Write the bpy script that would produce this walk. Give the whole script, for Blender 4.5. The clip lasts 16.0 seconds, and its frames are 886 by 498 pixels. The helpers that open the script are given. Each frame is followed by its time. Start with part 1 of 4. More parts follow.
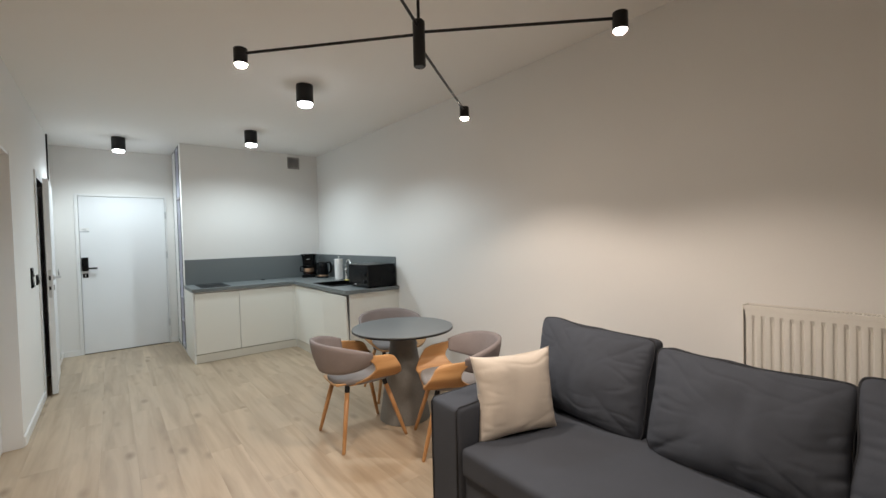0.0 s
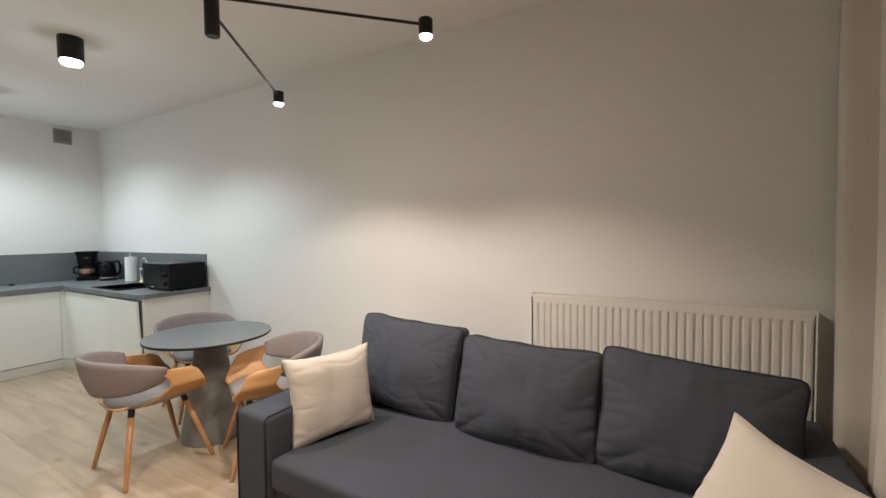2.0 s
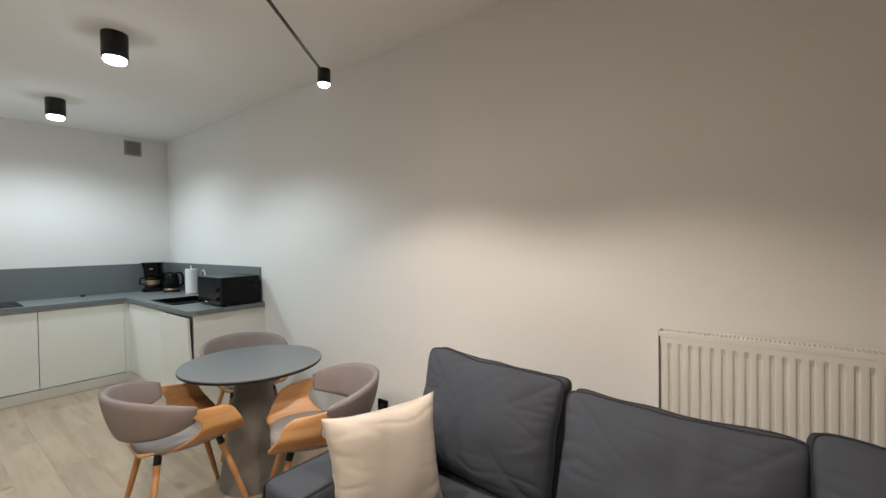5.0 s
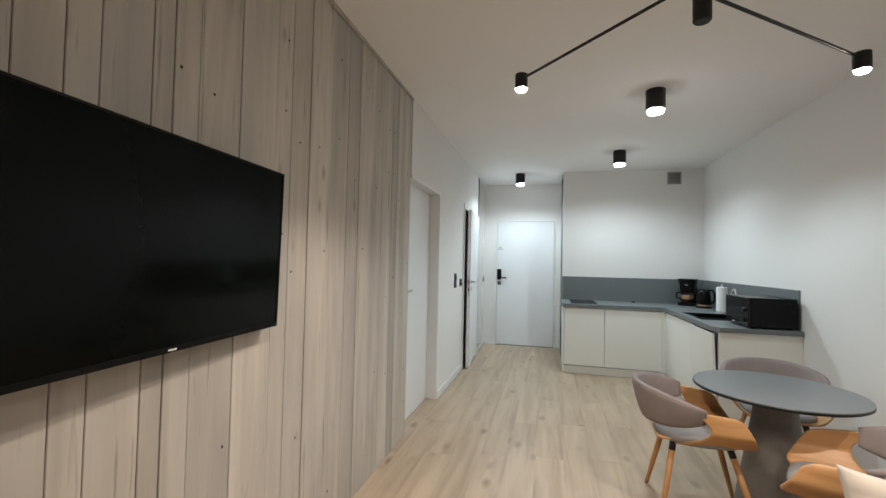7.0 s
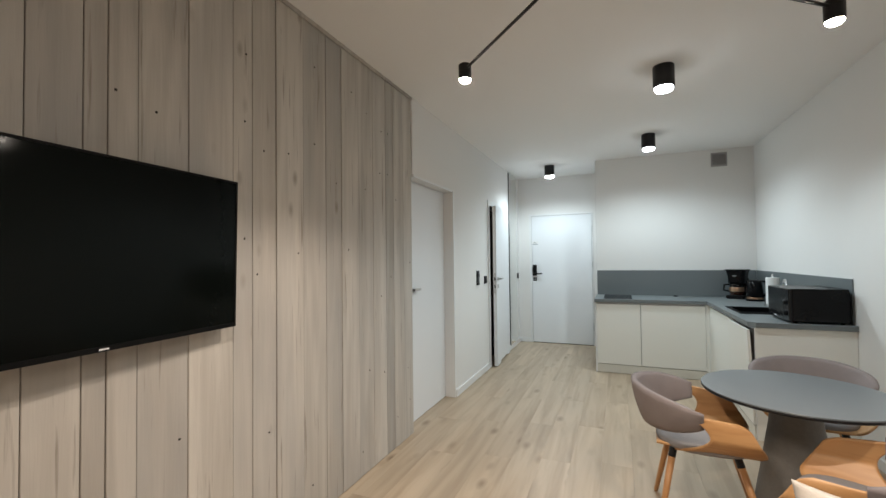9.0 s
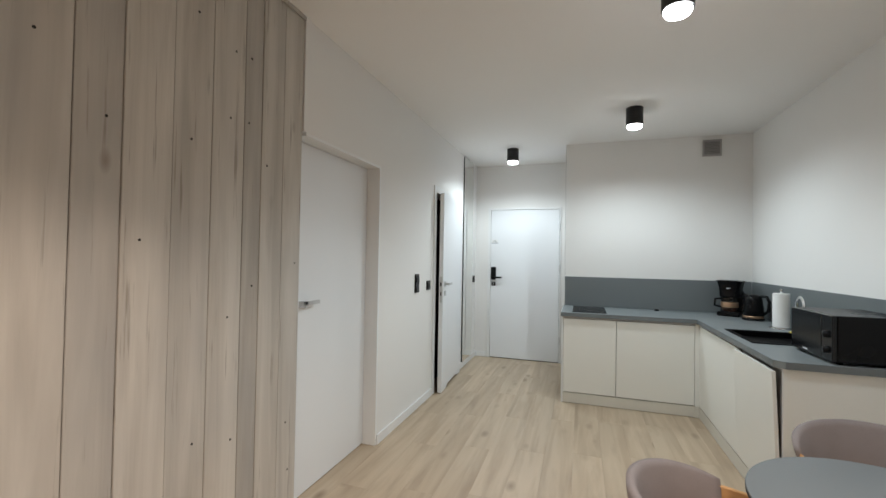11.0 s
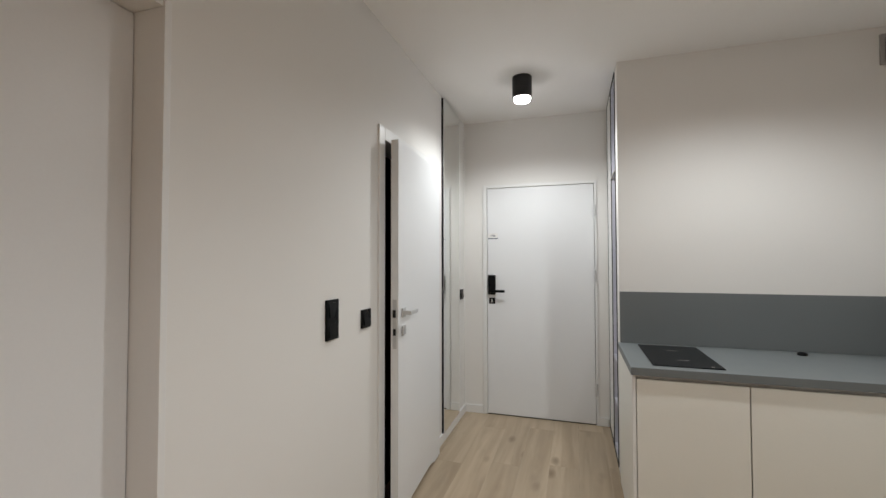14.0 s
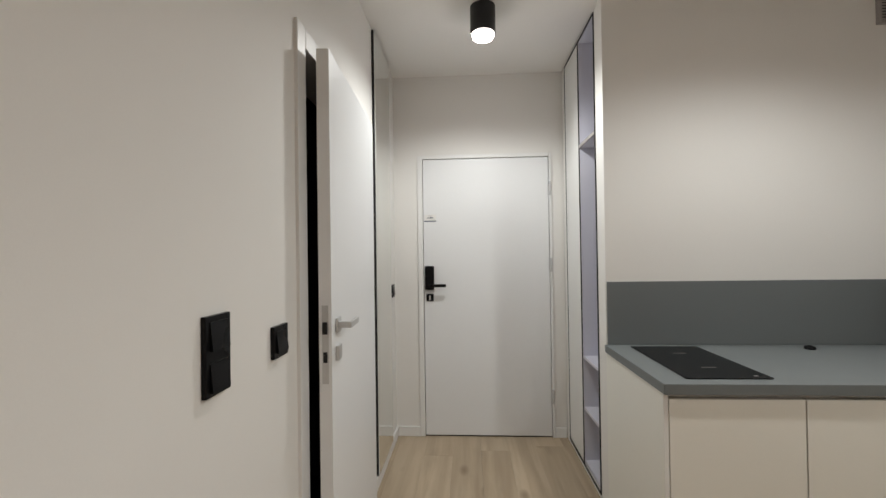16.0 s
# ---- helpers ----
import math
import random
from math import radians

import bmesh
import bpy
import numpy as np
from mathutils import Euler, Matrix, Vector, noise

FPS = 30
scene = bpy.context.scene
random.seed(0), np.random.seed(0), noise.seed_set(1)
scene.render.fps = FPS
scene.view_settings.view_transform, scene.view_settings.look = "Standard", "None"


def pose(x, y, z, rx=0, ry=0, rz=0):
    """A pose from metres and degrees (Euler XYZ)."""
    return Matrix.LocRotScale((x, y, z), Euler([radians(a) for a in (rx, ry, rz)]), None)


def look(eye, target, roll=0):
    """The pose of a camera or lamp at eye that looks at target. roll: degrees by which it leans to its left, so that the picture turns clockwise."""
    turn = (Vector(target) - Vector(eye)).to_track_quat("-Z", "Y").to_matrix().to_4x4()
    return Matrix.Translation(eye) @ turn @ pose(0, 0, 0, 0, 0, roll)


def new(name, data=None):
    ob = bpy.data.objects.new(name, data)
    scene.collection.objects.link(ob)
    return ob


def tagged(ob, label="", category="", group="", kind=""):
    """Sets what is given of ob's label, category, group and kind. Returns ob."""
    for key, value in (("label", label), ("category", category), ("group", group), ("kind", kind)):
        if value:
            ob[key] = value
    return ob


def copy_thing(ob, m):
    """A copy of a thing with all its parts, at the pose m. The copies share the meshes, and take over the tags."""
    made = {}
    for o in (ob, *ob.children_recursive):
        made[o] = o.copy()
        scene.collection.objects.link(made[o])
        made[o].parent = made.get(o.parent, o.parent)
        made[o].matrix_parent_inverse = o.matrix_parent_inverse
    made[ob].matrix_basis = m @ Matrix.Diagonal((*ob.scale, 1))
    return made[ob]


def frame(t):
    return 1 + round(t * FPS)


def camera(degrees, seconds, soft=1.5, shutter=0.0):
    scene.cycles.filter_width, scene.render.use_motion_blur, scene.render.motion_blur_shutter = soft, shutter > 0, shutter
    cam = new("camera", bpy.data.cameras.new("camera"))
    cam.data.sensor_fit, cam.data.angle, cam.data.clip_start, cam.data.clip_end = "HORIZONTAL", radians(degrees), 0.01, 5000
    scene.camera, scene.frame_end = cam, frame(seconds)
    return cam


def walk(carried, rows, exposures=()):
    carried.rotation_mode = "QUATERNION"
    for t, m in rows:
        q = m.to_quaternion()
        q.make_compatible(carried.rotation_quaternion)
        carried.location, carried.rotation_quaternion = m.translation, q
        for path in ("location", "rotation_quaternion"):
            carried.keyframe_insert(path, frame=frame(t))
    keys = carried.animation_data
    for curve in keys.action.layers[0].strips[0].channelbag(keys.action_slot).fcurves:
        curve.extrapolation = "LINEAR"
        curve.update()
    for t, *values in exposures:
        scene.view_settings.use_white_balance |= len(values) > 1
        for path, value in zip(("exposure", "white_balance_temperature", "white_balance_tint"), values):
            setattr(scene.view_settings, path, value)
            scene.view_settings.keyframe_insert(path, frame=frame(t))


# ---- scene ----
cam = camera(93.0, 16.0)
PATH = [
    (0, (0.53, -0.112, 1.39), (1.769, 1.457, 1.339), -1.5),
    (0.5, (0.542, -0.103, 1.387), (1.906, 1.359, 1.327), -1.3),
    (1, (0.558, -0.121, 1.377), (2.053, 1.206, 1.315), -1.1),
    (1.5, (0.579, -0.143, 1.387), (2.189, 1.042, 1.316), -1.0),
    (2, (0.621, -0.175, 1.38), (2.35, 0.827, 1.302), -0.7),
    (2.5, (0.72, -0.19, 1.387), (2.528, 0.661, 1.312), -0.4),
    (3, (0.778, -0.199, 1.405), (2.64, 0.526, 1.313), -0.6),
    (3.2, (0.797, -0.204, 1.395), (2.672, 0.49, 1.314), -0.6),
    (5.5, (1.124, 0.268, 1.407), (2.256, 1.917, 1.403), -0.5),
    (6, (1.175, 0.19, 1.375), (1.577, 2.149, 1.412), 0.1),
    (6.5, (1.132, 0.072, 1.371), (0.999, 2.067, 1.428), 0.3),
    (7, (1.083, -0.069, 1.373), (0.589, 1.869, 1.431), 1.2),
    (7.5, (1.159, -0.122, 1.382), (0.376, 1.718, 1.446), 0.5),
    (8, (1.32, -0.105, 1.379), (0.393, 1.666, 1.446), -0.0),
    (8.5, (1.476, -0.037, 1.38), (0.619, 1.769, 1.443), -0.5),
    (9, (1.511, 0.093, 1.373), (0.746, 1.94, 1.421), -0.7),
    (9.5, (1.477, 0.326, 1.399), (0.795, 2.206, 1.437), -0.6),
    (11.8, (1.389, 1.807, 1.396), (0.769, 3.708, 1.441), 1.0),
    (12, (1.369, 1.968, 1.389), (0.748, 3.868, 1.446), 0.6),
    (12.5, (1.296, 2.281, 1.384), (0.677, 4.182, 1.436), 0.4),
    (13, (1.179, 2.634, 1.384), (0.557, 4.535, 1.434), 0.2),
    (13.5, (1.055, 2.91, 1.389), (0.451, 4.816, 1.435), 0.5),
    (14, (0.988, 3.221, 1.397), (0.389, 5.129, 1.451), -0.1),
    (14.5, (0.906, 3.428, 1.381), (0.354, 5.349, 1.444), -0.3),
    (15, (0.747, 3.644, 1.359), (0.382, 5.61, 1.421), -0.9),
    (15.5, (0.6, 3.828, 1.352), (0.385, 5.816, 1.39), -1.5),
    (16, (0.545, 3.911, 1.356), (0.429, 5.908, 1.376), -0.8),
]
walk(cam, [(t, look(eye, target, roll)) for t, eye, target, roll in PATH],
     [(0, -0.05, 6620, 13), (3.0, 0.2, 6550, 12), (6.0, -0.06, 6500, 12), (9.5, -0.03, 6450, 11), (12.5, -0.13, 7020, 19), (14.0, -0.33, 7350, 21), (16.0, -0.41, 7650, 21)])

# ---------------------------------------------------------------- world and lights
WORLD = bpy.data.worlds.new("night")
scene.world = WORLD
WORLD.use_nodes = True
WORLD.node_tree.nodes["Background"].inputs[0].default_value = (0.5, 0.6, 0.8, 1)
WORLD.node_tree.nodes["Background"].inputs[1].default_value = 0.02

H, W, K, D = 2.68, 3.04, 6.125, 7.04        # ceiling, east wall, kitchen wall, entrance wall
COOL, WARM = (0.79, 0.955, 1.02), (1.0, 0.875, 0.745)
DOWNLIGHTS = [(0.645, 6.17), (1.843, 5.07), (1.83, 3.32)]
TIPS = [(2.120, 1.675, -0.032), (0.958, 1.683, 0.0), (1.955, 0.66, 0.006), (0.90, 0.73, 0.02)]     # heads: place, height
HUB = (1.48, 1.205)


def spot(name, x, y, z, energy, color, size, blend, radius):
    lamp = bpy.data.lights.new(name, "SPOT")
    lamp.energy, lamp.color, lamp.spot_size, lamp.spot_blend = energy, color, radians(size), blend
    lamp.shadow_soft_size = radius
    ob = new(name, lamp)
    ob.matrix_world = pose(x, y, z)
    return ob


for (x, y), power, cone in zip(DOWNLIGHTS, (49, 57, 49), (164, 164, 142)):      # the one over the table has a narrower beam
    spot("downlight_beam", x, y, H - 0.205, power, COOL, cone, 0.6 if cone > 150 else 0.5, 0.04)
for x, y, dz in TIPS:
    spot("chandelier_beam", x, y, 2.078 + dz, 38, WARM, 134, 0.42, 0.02)


# ---------------------------------------------------------------- materials
def material(name, color, rough=0.5, metal=0.0, vary=0.06, scale=4.0, grain=60.0, bump=0.05, spec=0.5, depth=0.002, coat=0.0, wear=0.05):
    """Plain surface with two scales of mottling and a fine relief."""
    m = bpy.data.materials.new(name)
    m.use_nodes = True
    n, l = m.node_tree.nodes, m.node_tree.links
    b = n["Principled BSDF"]
    b.inputs["Metallic"].default_value = metal
    b.inputs["Specular IOR Level"].default_value = spec
    b.inputs["Coat Weight"].default_value = coat
    tc = n.new("ShaderNodeTexCoord")
    big, fine = n.new("ShaderNodeTexNoise"), n.new("ShaderNodeTexNoise")
    big.inputs["Scale"].default_value, fine.inputs["Scale"].default_value = scale, grain
    big.inputs["Detail"].default_value = 4
    add = n.new("ShaderNodeMath")
    add.operation = "MULTIPLY_ADD"
    add.inputs[1].default_value = 0.5
    half = n.new("ShaderNodeMath")
    half.operation = "MULTIPLY"
    half.inputs[1].default_value = 0.5
    ramp = n.new("ShaderNodeMapRange")
    ramp.inputs["From Min"].default_value, ramp.inputs["From Max"].default_value = 0.3, 0.7
    ramp.inputs["To Min"].default_value, ramp.inputs["To Max"].default_value = 1 - vary, 1 + vary
    mul = n.new("ShaderNodeVectorMath")
    mul.operation = "SCALE"
    mul.inputs[0].default_value = color
    for t in (big, fine):
        l.new(tc.outputs["Object"], t.inputs["Vector"])
    l.new(fine.outputs["Fac"], half.inputs[0])
    l.new(big.outputs["Fac"], add.inputs[0])
    l.new(half.outputs[0], add.inputs[2])
    l.new(add.outputs[0], ramp.inputs["Value"])
    l.new(ramp.outputs[0], mul.inputs["Scale"])
    l.new(mul.outputs[0], b.inputs["Base Color"])
    rr = n.new("ShaderNodeMapRange")
    rr.inputs["To Min"].default_value, rr.inputs["To Max"].default_value = max(0.0, rough - wear), min(1.0, rough + wear)
    l.new(big.outputs["Fac"], rr.inputs["Value"])
    l.new(rr.outputs[0], b.inputs["Roughness"])
    if bump:
        bn = n.new("ShaderNodeBump")
        bn.inputs["Strength"].default_value, bn.inputs["Distance"].default_value = bump, depth
        l.new(fine.outputs["Fac"], bn.inputs["Height"])
        l.new(bn.outputs[0], b.inputs["Normal"])
    return m


def wood(name, dark, light, rough, along, stretch=14.0, scale=7.0, tint=0.12, knots=0.0, knot_size=0.13, grey_most=0.8, bump=0.08, grey=None, cracks=0.0, crack_at=0.62, crack_len=30.0, crack_scale=38.0):
    """Grained wood, running along one axis; each object takes its own cut and tint."""
    m = bpy.data.materials.new(name)
    m.use_nodes = True
    n, l = m.node_tree.nodes, m.node_tree.links
    b = n["Principled BSDF"]
    tc, info = n.new("ShaderNodeTexCoord"), n.new("ShaderNodeObjectInfo")
    off = n.new("ShaderNodeVectorMath")
    off.operation = "MULTIPLY_ADD"
    off.inputs[1].default_value = (37.0, 53.0, 71.0)
    l.new(info.outputs["Random"], off.inputs[0])
    l.new(tc.outputs["Object"], off.inputs[2])
    sq = n.new("ShaderNodeMapping")
    s = [1.0, 1.0, 1.0]
    s[along] = 1.0 / stretch
    sq.inputs["Scale"].default_value = s
    l.new(off.outputs[0], sq.inputs["Vector"])
    streak, fine, cloud = (n.new("ShaderNodeTexNoise") for _ in range(3))
    streak.inputs["Scale"].default_value, streak.inputs["Detail"].default_value, streak.inputs["Distortion"].default_value = scale * 3, 5, 0.6
    fine.inputs["Scale"].default_value, fine.inputs["Detail"].default_value = scale * 22, 3
    cloud.inputs["Scale"].default_value, cloud.inputs["Detail"].default_value = 2.6, 3
    l.new(sq.outputs[0], streak.inputs["Vector"])
    l.new(sq.outputs[0], fine.inputs["Vector"])
    l.new(off.outputs[0], cloud.inputs["Vector"])
    sc = n.new("ShaderNodeMapping")
    s2 = [1.0, 1.0, 1.0]
    s2[along] = 0.3
    sc.inputs["Scale"].default_value = s2
    l.new(off.outputs[0], sc.inputs["Vector"])
    l.new(sc.outputs[0], cloud.inputs["Vector"])
    mix = n.new("ShaderNodeMix")
    mix.data_type = "RGBA"
    mix.inputs[6].default_value, mix.inputs[7].default_value = (*dark, 1), (*light, 1)
    f1 = n.new("ShaderNodeMapRange")
    f1.inputs["From Min"].default_value, f1.inputs["From Max"].default_value = 0.32, 0.62
    l.new(streak.outputs["Fac"], f1.inputs["Value"])
    l.new(f1.outputs[0], mix.inputs["Factor"])
    out = mix.outputs[2]
    if grey:
        g = n.new("ShaderNodeMix")
        g.data_type = "RGBA"
        g.inputs[7].default_value = (*grey, 1)
        f2 = n.new("ShaderNodeMapRange")
        f2.inputs["From Min"].default_value, f2.inputs["From Max"].default_value, f2.inputs["To Max"].default_value = 0.46, 0.66, grey_most
        l.new(cloud.outputs["Fac"], f2.inputs["Value"])
        l.new(f2.outputs[0], g.inputs["Factor"])
        l.new(out, g.inputs[6])
        out = g.outputs[2]
    tone = n.new("ShaderNodeMath")
    tone.operation = "MULTIPLY_ADD"
    tone.inputs[1].default_value, tone.inputs[2].default_value = 2 * tint, 1 - tint
    l.new(info.outputs["Random"], tone.inputs[0])
    cl = n.new("ShaderNodeMapRange")
    cl.inputs["From Min"].default_value, cl.inputs["From Max"].default_value = 0.3, 0.7
    cl.inputs["To Min"].default_value, cl.inputs["To Max"].default_value = 0.90, 1.08
    l.new(cloud.outputs["Fac"], cl.inputs["Value"])
    t2 = n.new("ShaderNodeMath")
    t2.operation = "MULTIPLY"
    l.new(tone.outputs[0], t2.inputs[0])
    l.new(cl.outputs[0], t2.inputs[1])
    mul = n.new("ShaderNodeVectorMath")
    mul.operation = "SCALE"
    l.new(out, mul.inputs[0])
    l.new(t2.outputs[0], mul.inputs["Scale"])
    out = mul.outputs[0]
    if knots:
        vo = n.new("ShaderNodeTexVoronoi")
        vo.inputs["Scale"].default_value = 1.0
        ks = n.new("ShaderNodeMapping")
        s3 = [7.5, 7.5, 7.5]
        s3[along] = 3.4
        ks.inputs["Scale"].default_value = s3
        l.new(off.outputs[0], ks.inputs["Vector"])
        l.new(ks.outputs[0], vo.inputs["Vector"])
        fk = n.new("ShaderNodeMapRange")
        fk.inputs["From Min"].default_value, fk.inputs["From Max"].default_value = 0.02, knot_size
        fk.inputs["To Min"].default_value, fk.inputs["To Max"].default_value = knots, 0.0
        l.new(vo.outputs["Distance"], fk.inputs["Value"])
        pick = n.new("ShaderNodeSeparateColor")
        l.new(vo.outputs["Color"], pick.inputs[0])
        some = n.new("ShaderNodeMapRange")          # only some cells hold a knot
        some.inputs["From Min"].default_value, some.inputs["From Max"].default_value = 0.45, 0.9
        l.new(pick.outputs[0], some.inputs["Value"])
        fk2 = n.new("ShaderNodeMath")
        fk2.operation = "MULTIPLY"
        l.new(fk.outputs[0], fk2.inputs[0])
        l.new(some.outputs[0], fk2.inputs[1])
        kn = n.new("ShaderNodeMix")
        kn.data_type = "RGBA"
        kn.inputs[7].default_value = (dark[0] * 0.55, dark[1] * 0.5, dark[2] * 0.45, 1)
        l.new(fk2.outputs[0], kn.inputs["Factor"])
        l.new(out, kn.inputs[6])
        out = kn.outputs[2]
    if cracks:
        cs = n.new("ShaderNodeMapping")
        s4 = [1.0, 1.0, 1.0]
        s4[along] = 1.0 / crack_len
        cs.inputs["Scale"].default_value = s4
        l.new(off.outputs[0], cs.inputs["Vector"])
        cn = n.new("ShaderNodeTexNoise")
        cn.inputs["Scale"].default_value, cn.inputs["Detail"].default_value = crack_scale, 4
        l.new(cs.outputs[0], cn.inputs["Vector"])
        fc = n.new("ShaderNodeMapRange")
        fc.inputs["From Min"].default_value, fc.inputs["From Max"].default_value, fc.inputs["To Max"].default_value = crack_at, crack_at + 0.12, cracks
        l.new(cn.outputs["Fac"], fc.inputs["Value"])
        ck = n.new("ShaderNodeMix")
        ck.data_type = "RGBA"
        ck.inputs[7].default_value = (dark[0] * 0.5, dark[1] * 0.46, dark[2] * 0.42, 1)
        l.new(fc.outputs[0], ck.inputs["Factor"])
        l.new(out, ck.inputs[6])
        out = ck.outputs[2]
    l.new(out, b.inputs["Base Color"])
    b.inputs["Roughness"].default_value = rough
    bn = n.new("ShaderNodeBump")
    bn.inputs["Strength"].default_value, bn.inputs["Distance"].default_value = bump, 0.002
    l.new(fine.outputs["Fac"], bn.inputs["Height"])
    l.new(bn.outputs[0], b.inputs["Normal"])
    return m


def glow(name, color, strength):
    m = bpy.data.materials.new(name)
    m.use_nodes = True
    b = m.node_tree.nodes["Principled BSDF"]
    b.inputs["Base Color"].default_value = (0.8, 0.8, 0.8, 1)
    b.inputs["Emission Color"].default_value = (*color, 1)
    b.inputs["Emission Strength"].default_value = strength
    return m


def glass(name):
    m = bpy.data.materials.new(name)
    m.use_nodes = True
    b = m.node_tree.nodes["Principled BSDF"]
    b.inputs["Base Color"].default_value = (0.9, 0.9, 0.9, 1)
    b.inputs["Transmission Weight"].default_value = 1.0
    b.inputs["Roughness"].default_value = 0.03
    return m


M_WALL = material("wall_paint", (0.80, 0.785, 0.76), 0.75, vary=0.012, scale=1.5, grain=260, bump=0.05, spec=0.25)
M_CEIL = material("ceiling_paint", (0.90, 0.885, 0.865), 0.85, vary=0.01, scale=1.2, grain=220, bump=0.04, spec=0.2)
M_TRIM = material("white_lacquer", (0.80, 0.80, 0.79), 0.35, vary=0.01, scale=2, grain=90, bump=0.01)
M_DOOR = material("white_door_foil", (0.80, 0.81, 0.82), 0.38, vary=0.012, scale=2, grain=120, bump=0.02)
M_CAB = material("matt_white_front", (0.81, 0.80, 0.745), 0.33, vary=0.012, scale=1.5, grain=90, bump=0.01)
M_PLINTH = material("plinth", (0.66, 0.63, 0.56), 0.4, vary=0.03, bump=0.02)
M_CTR = material("grey_worktop", (0.190, 0.210, 0.214), 0.40, vary=0.05, scale=8, grain=300, bump=0.03)
M_SPLASH = material("grey_backsplash", (0.148, 0.165, 0.170), 0.45, vary=0.03, scale=3, grain=300, bump=0.02)
M_BLACK = material("black_metal", (0.010, 0.010, 0.011), 0.4, vary=0.1, bump=0.02, spec=0.35)
M_PLASTIC = material("black_plastic", (0.004, 0.004, 0.0045), 0.28, vary=0.1, bump=0.02, spec=0.16)
M_GLOSS = material("black_glass", (0.006, 0.006, 0.007), 0.2, vary=0.05, bump=0.0, spec=0.3)
M_SCREEN = material("tv_screen", (0.003, 0.004, 0.0035), 0.10, vary=0.05, bump=0.0, spec=0.09)
M_TVCASE = material("matt_black_casing", (0.004, 0.004, 0.0042), 0.55, vary=0.1, bump=0.02, spec=0.12)
M_SINK = material("black_granite", (0.003, 0.003, 0.0032), 0.6, vary=0.2, grain=400, bump=0.1, spec=0.06)
M_CHROME = material("chrome", (0.75, 0.75, 0.76), 0.12, metal=1.0, vary=0.02, bump=0.0)
M_STEEL = material("brushed_nickel", (0.60, 0.60, 0.60), 0.5, metal=0.55, vary=0.05, bump=0.03)
M_MIRROR = material("mirror", (0.86, 0.88, 0.87), 0.01, metal=1.0, vary=0.0, bump=0.0)
M_SOFA = material("charcoal_fabric", (0.062, 0.069, 0.085), 0.9, vary=0.12, scale=5, grain=420, bump=0.35, spec=0.2)
M_PIPE = material("charcoal_piping", (0.035, 0.037, 0.043), 0.9, vary=0.1, grain=300, bump=0.3, spec=0.2)
M_CREAM = material("cream_fabric", (0.60, 0.54, 0.475), 0.95, vary=0.05, scale=9, grain=320, bump=0.3, spec=0.15)
M_MAUVE = material("mauve_grey_fabric", (0.27, 0.232, 0.228), 0.92, vary=0.10, scale=10, grain=380, bump=0.5, spec=0.2)
M_SEAT = material("grey_seat_fabric", (0.30, 0.285, 0.285), 0.92, vary=0.08, scale=10, grain=380, bump=0.5, spec=0.2)
M_RAD = material("radiator_enamel", (0.82, 0.79, 0.73), 0.4, vary=0.015, bump=0.01)
# near-black for the shade seen between slats and grille bars
M_SLOTSHADE = material("slot_shade", (0.02, 0.02, 0.02), 0.8, bump=0.0)
M_CURTAIN = material("curtain_linen", (0.66, 0.61, 0.53), 0.95, vary=0.05, scale=6, grain=420, bump=0.15, spec=0.1)
M_CONC = material("table_cement", (0.19, 0.185, 0.175), 0.6, vary=0.10, scale=6, grain=60, bump=0.08)
M_TOP = material("table_top_grey", (0.165, 0.181, 0.191), 0.34, vary=0.015, scale=3, grain=200, bump=0.0, wear=0.01)
M_VENT = material("vent_grey", (0.34, 0.32, 0.31), 0.5, bump=0.02)
M_WARD = material("wardrobe_lining", (0.66, 0.66, 0.74), 0.5, vary=0.015, bump=0.02)
M_PAPER = material("paper_white", (0.80, 0.79, 0.77), 0.95, vary=0.02, grain=150, bump=0.2)
M_LOGO = material("logo_silver", (0.7, 0.7, 0.72), 0.4, vary=0.02, bump=0.0)
M_INK = material("dark_ink", (0.05, 0.08, 0.12), 0.6, bump=0.0)
M_YELLOW = material("yellow_cloth", (0.75, 0.62, 0.12), 0.95, grain=200, bump=0.4)
M_COFFEE = material("coffee", (0.10, 0.03, 0.015), 0.2, bump=0.0)
M_COPPER = material("copper_band", (0.45, 0.28, 0.18), 0.3, metal=0.8, bump=0.0)
M_NAIL = material("nail_hole", (0.015, 0.012, 0.010), 0.8, bump=0.0)
# near-black: the missing light of the bathroom, given as colour
M_DARKROOM = material("unlit_room_shade", (0.05, 0.055, 0.05), 0.5, vary=0.1)
M_GLASS = glass("clear_glass")
M_COOLGLOW = glow("cool_diffuser", (0.90, 0.965, 1.0), 40.0)
M_WARMGLOW = glow("warm_bulb", (1.0, 0.89, 0.76), 330.0)
M_FLOOR = wood("oak_laminate", (0.395, 0.295, 0.200), (0.515, 0.405, 0.290), 0.42, 1, stretch=14, scale=4, tint=0.03, knots=1.0, knot_size=0.28, bump=0.05, cracks=0.22, crack_at=0.56, crack_len=6.0, crack_scale=9.0)
M_PLANK = wood("whitewashed_boards", (0.435, 0.396, 0.348), (0.56, 0.518, 0.462), 0.75, 2, stretch=16, scale=5, tint=0.13, knots=1.0, knot_size=0.17, bump=0.3, grey=(0.335, 0.318, 0.297), grey_most=0.75, cracks=0.8, crack_at=0.625, crack_len=20.0, crack_scale=46.0)
M_BEECH = wood("beech_plywood", (0.52, 0.26, 0.10), (0.65, 0.36, 0.155), 0.4, 0, stretch=8, scale=8, tint=0.04, bump=0.03)
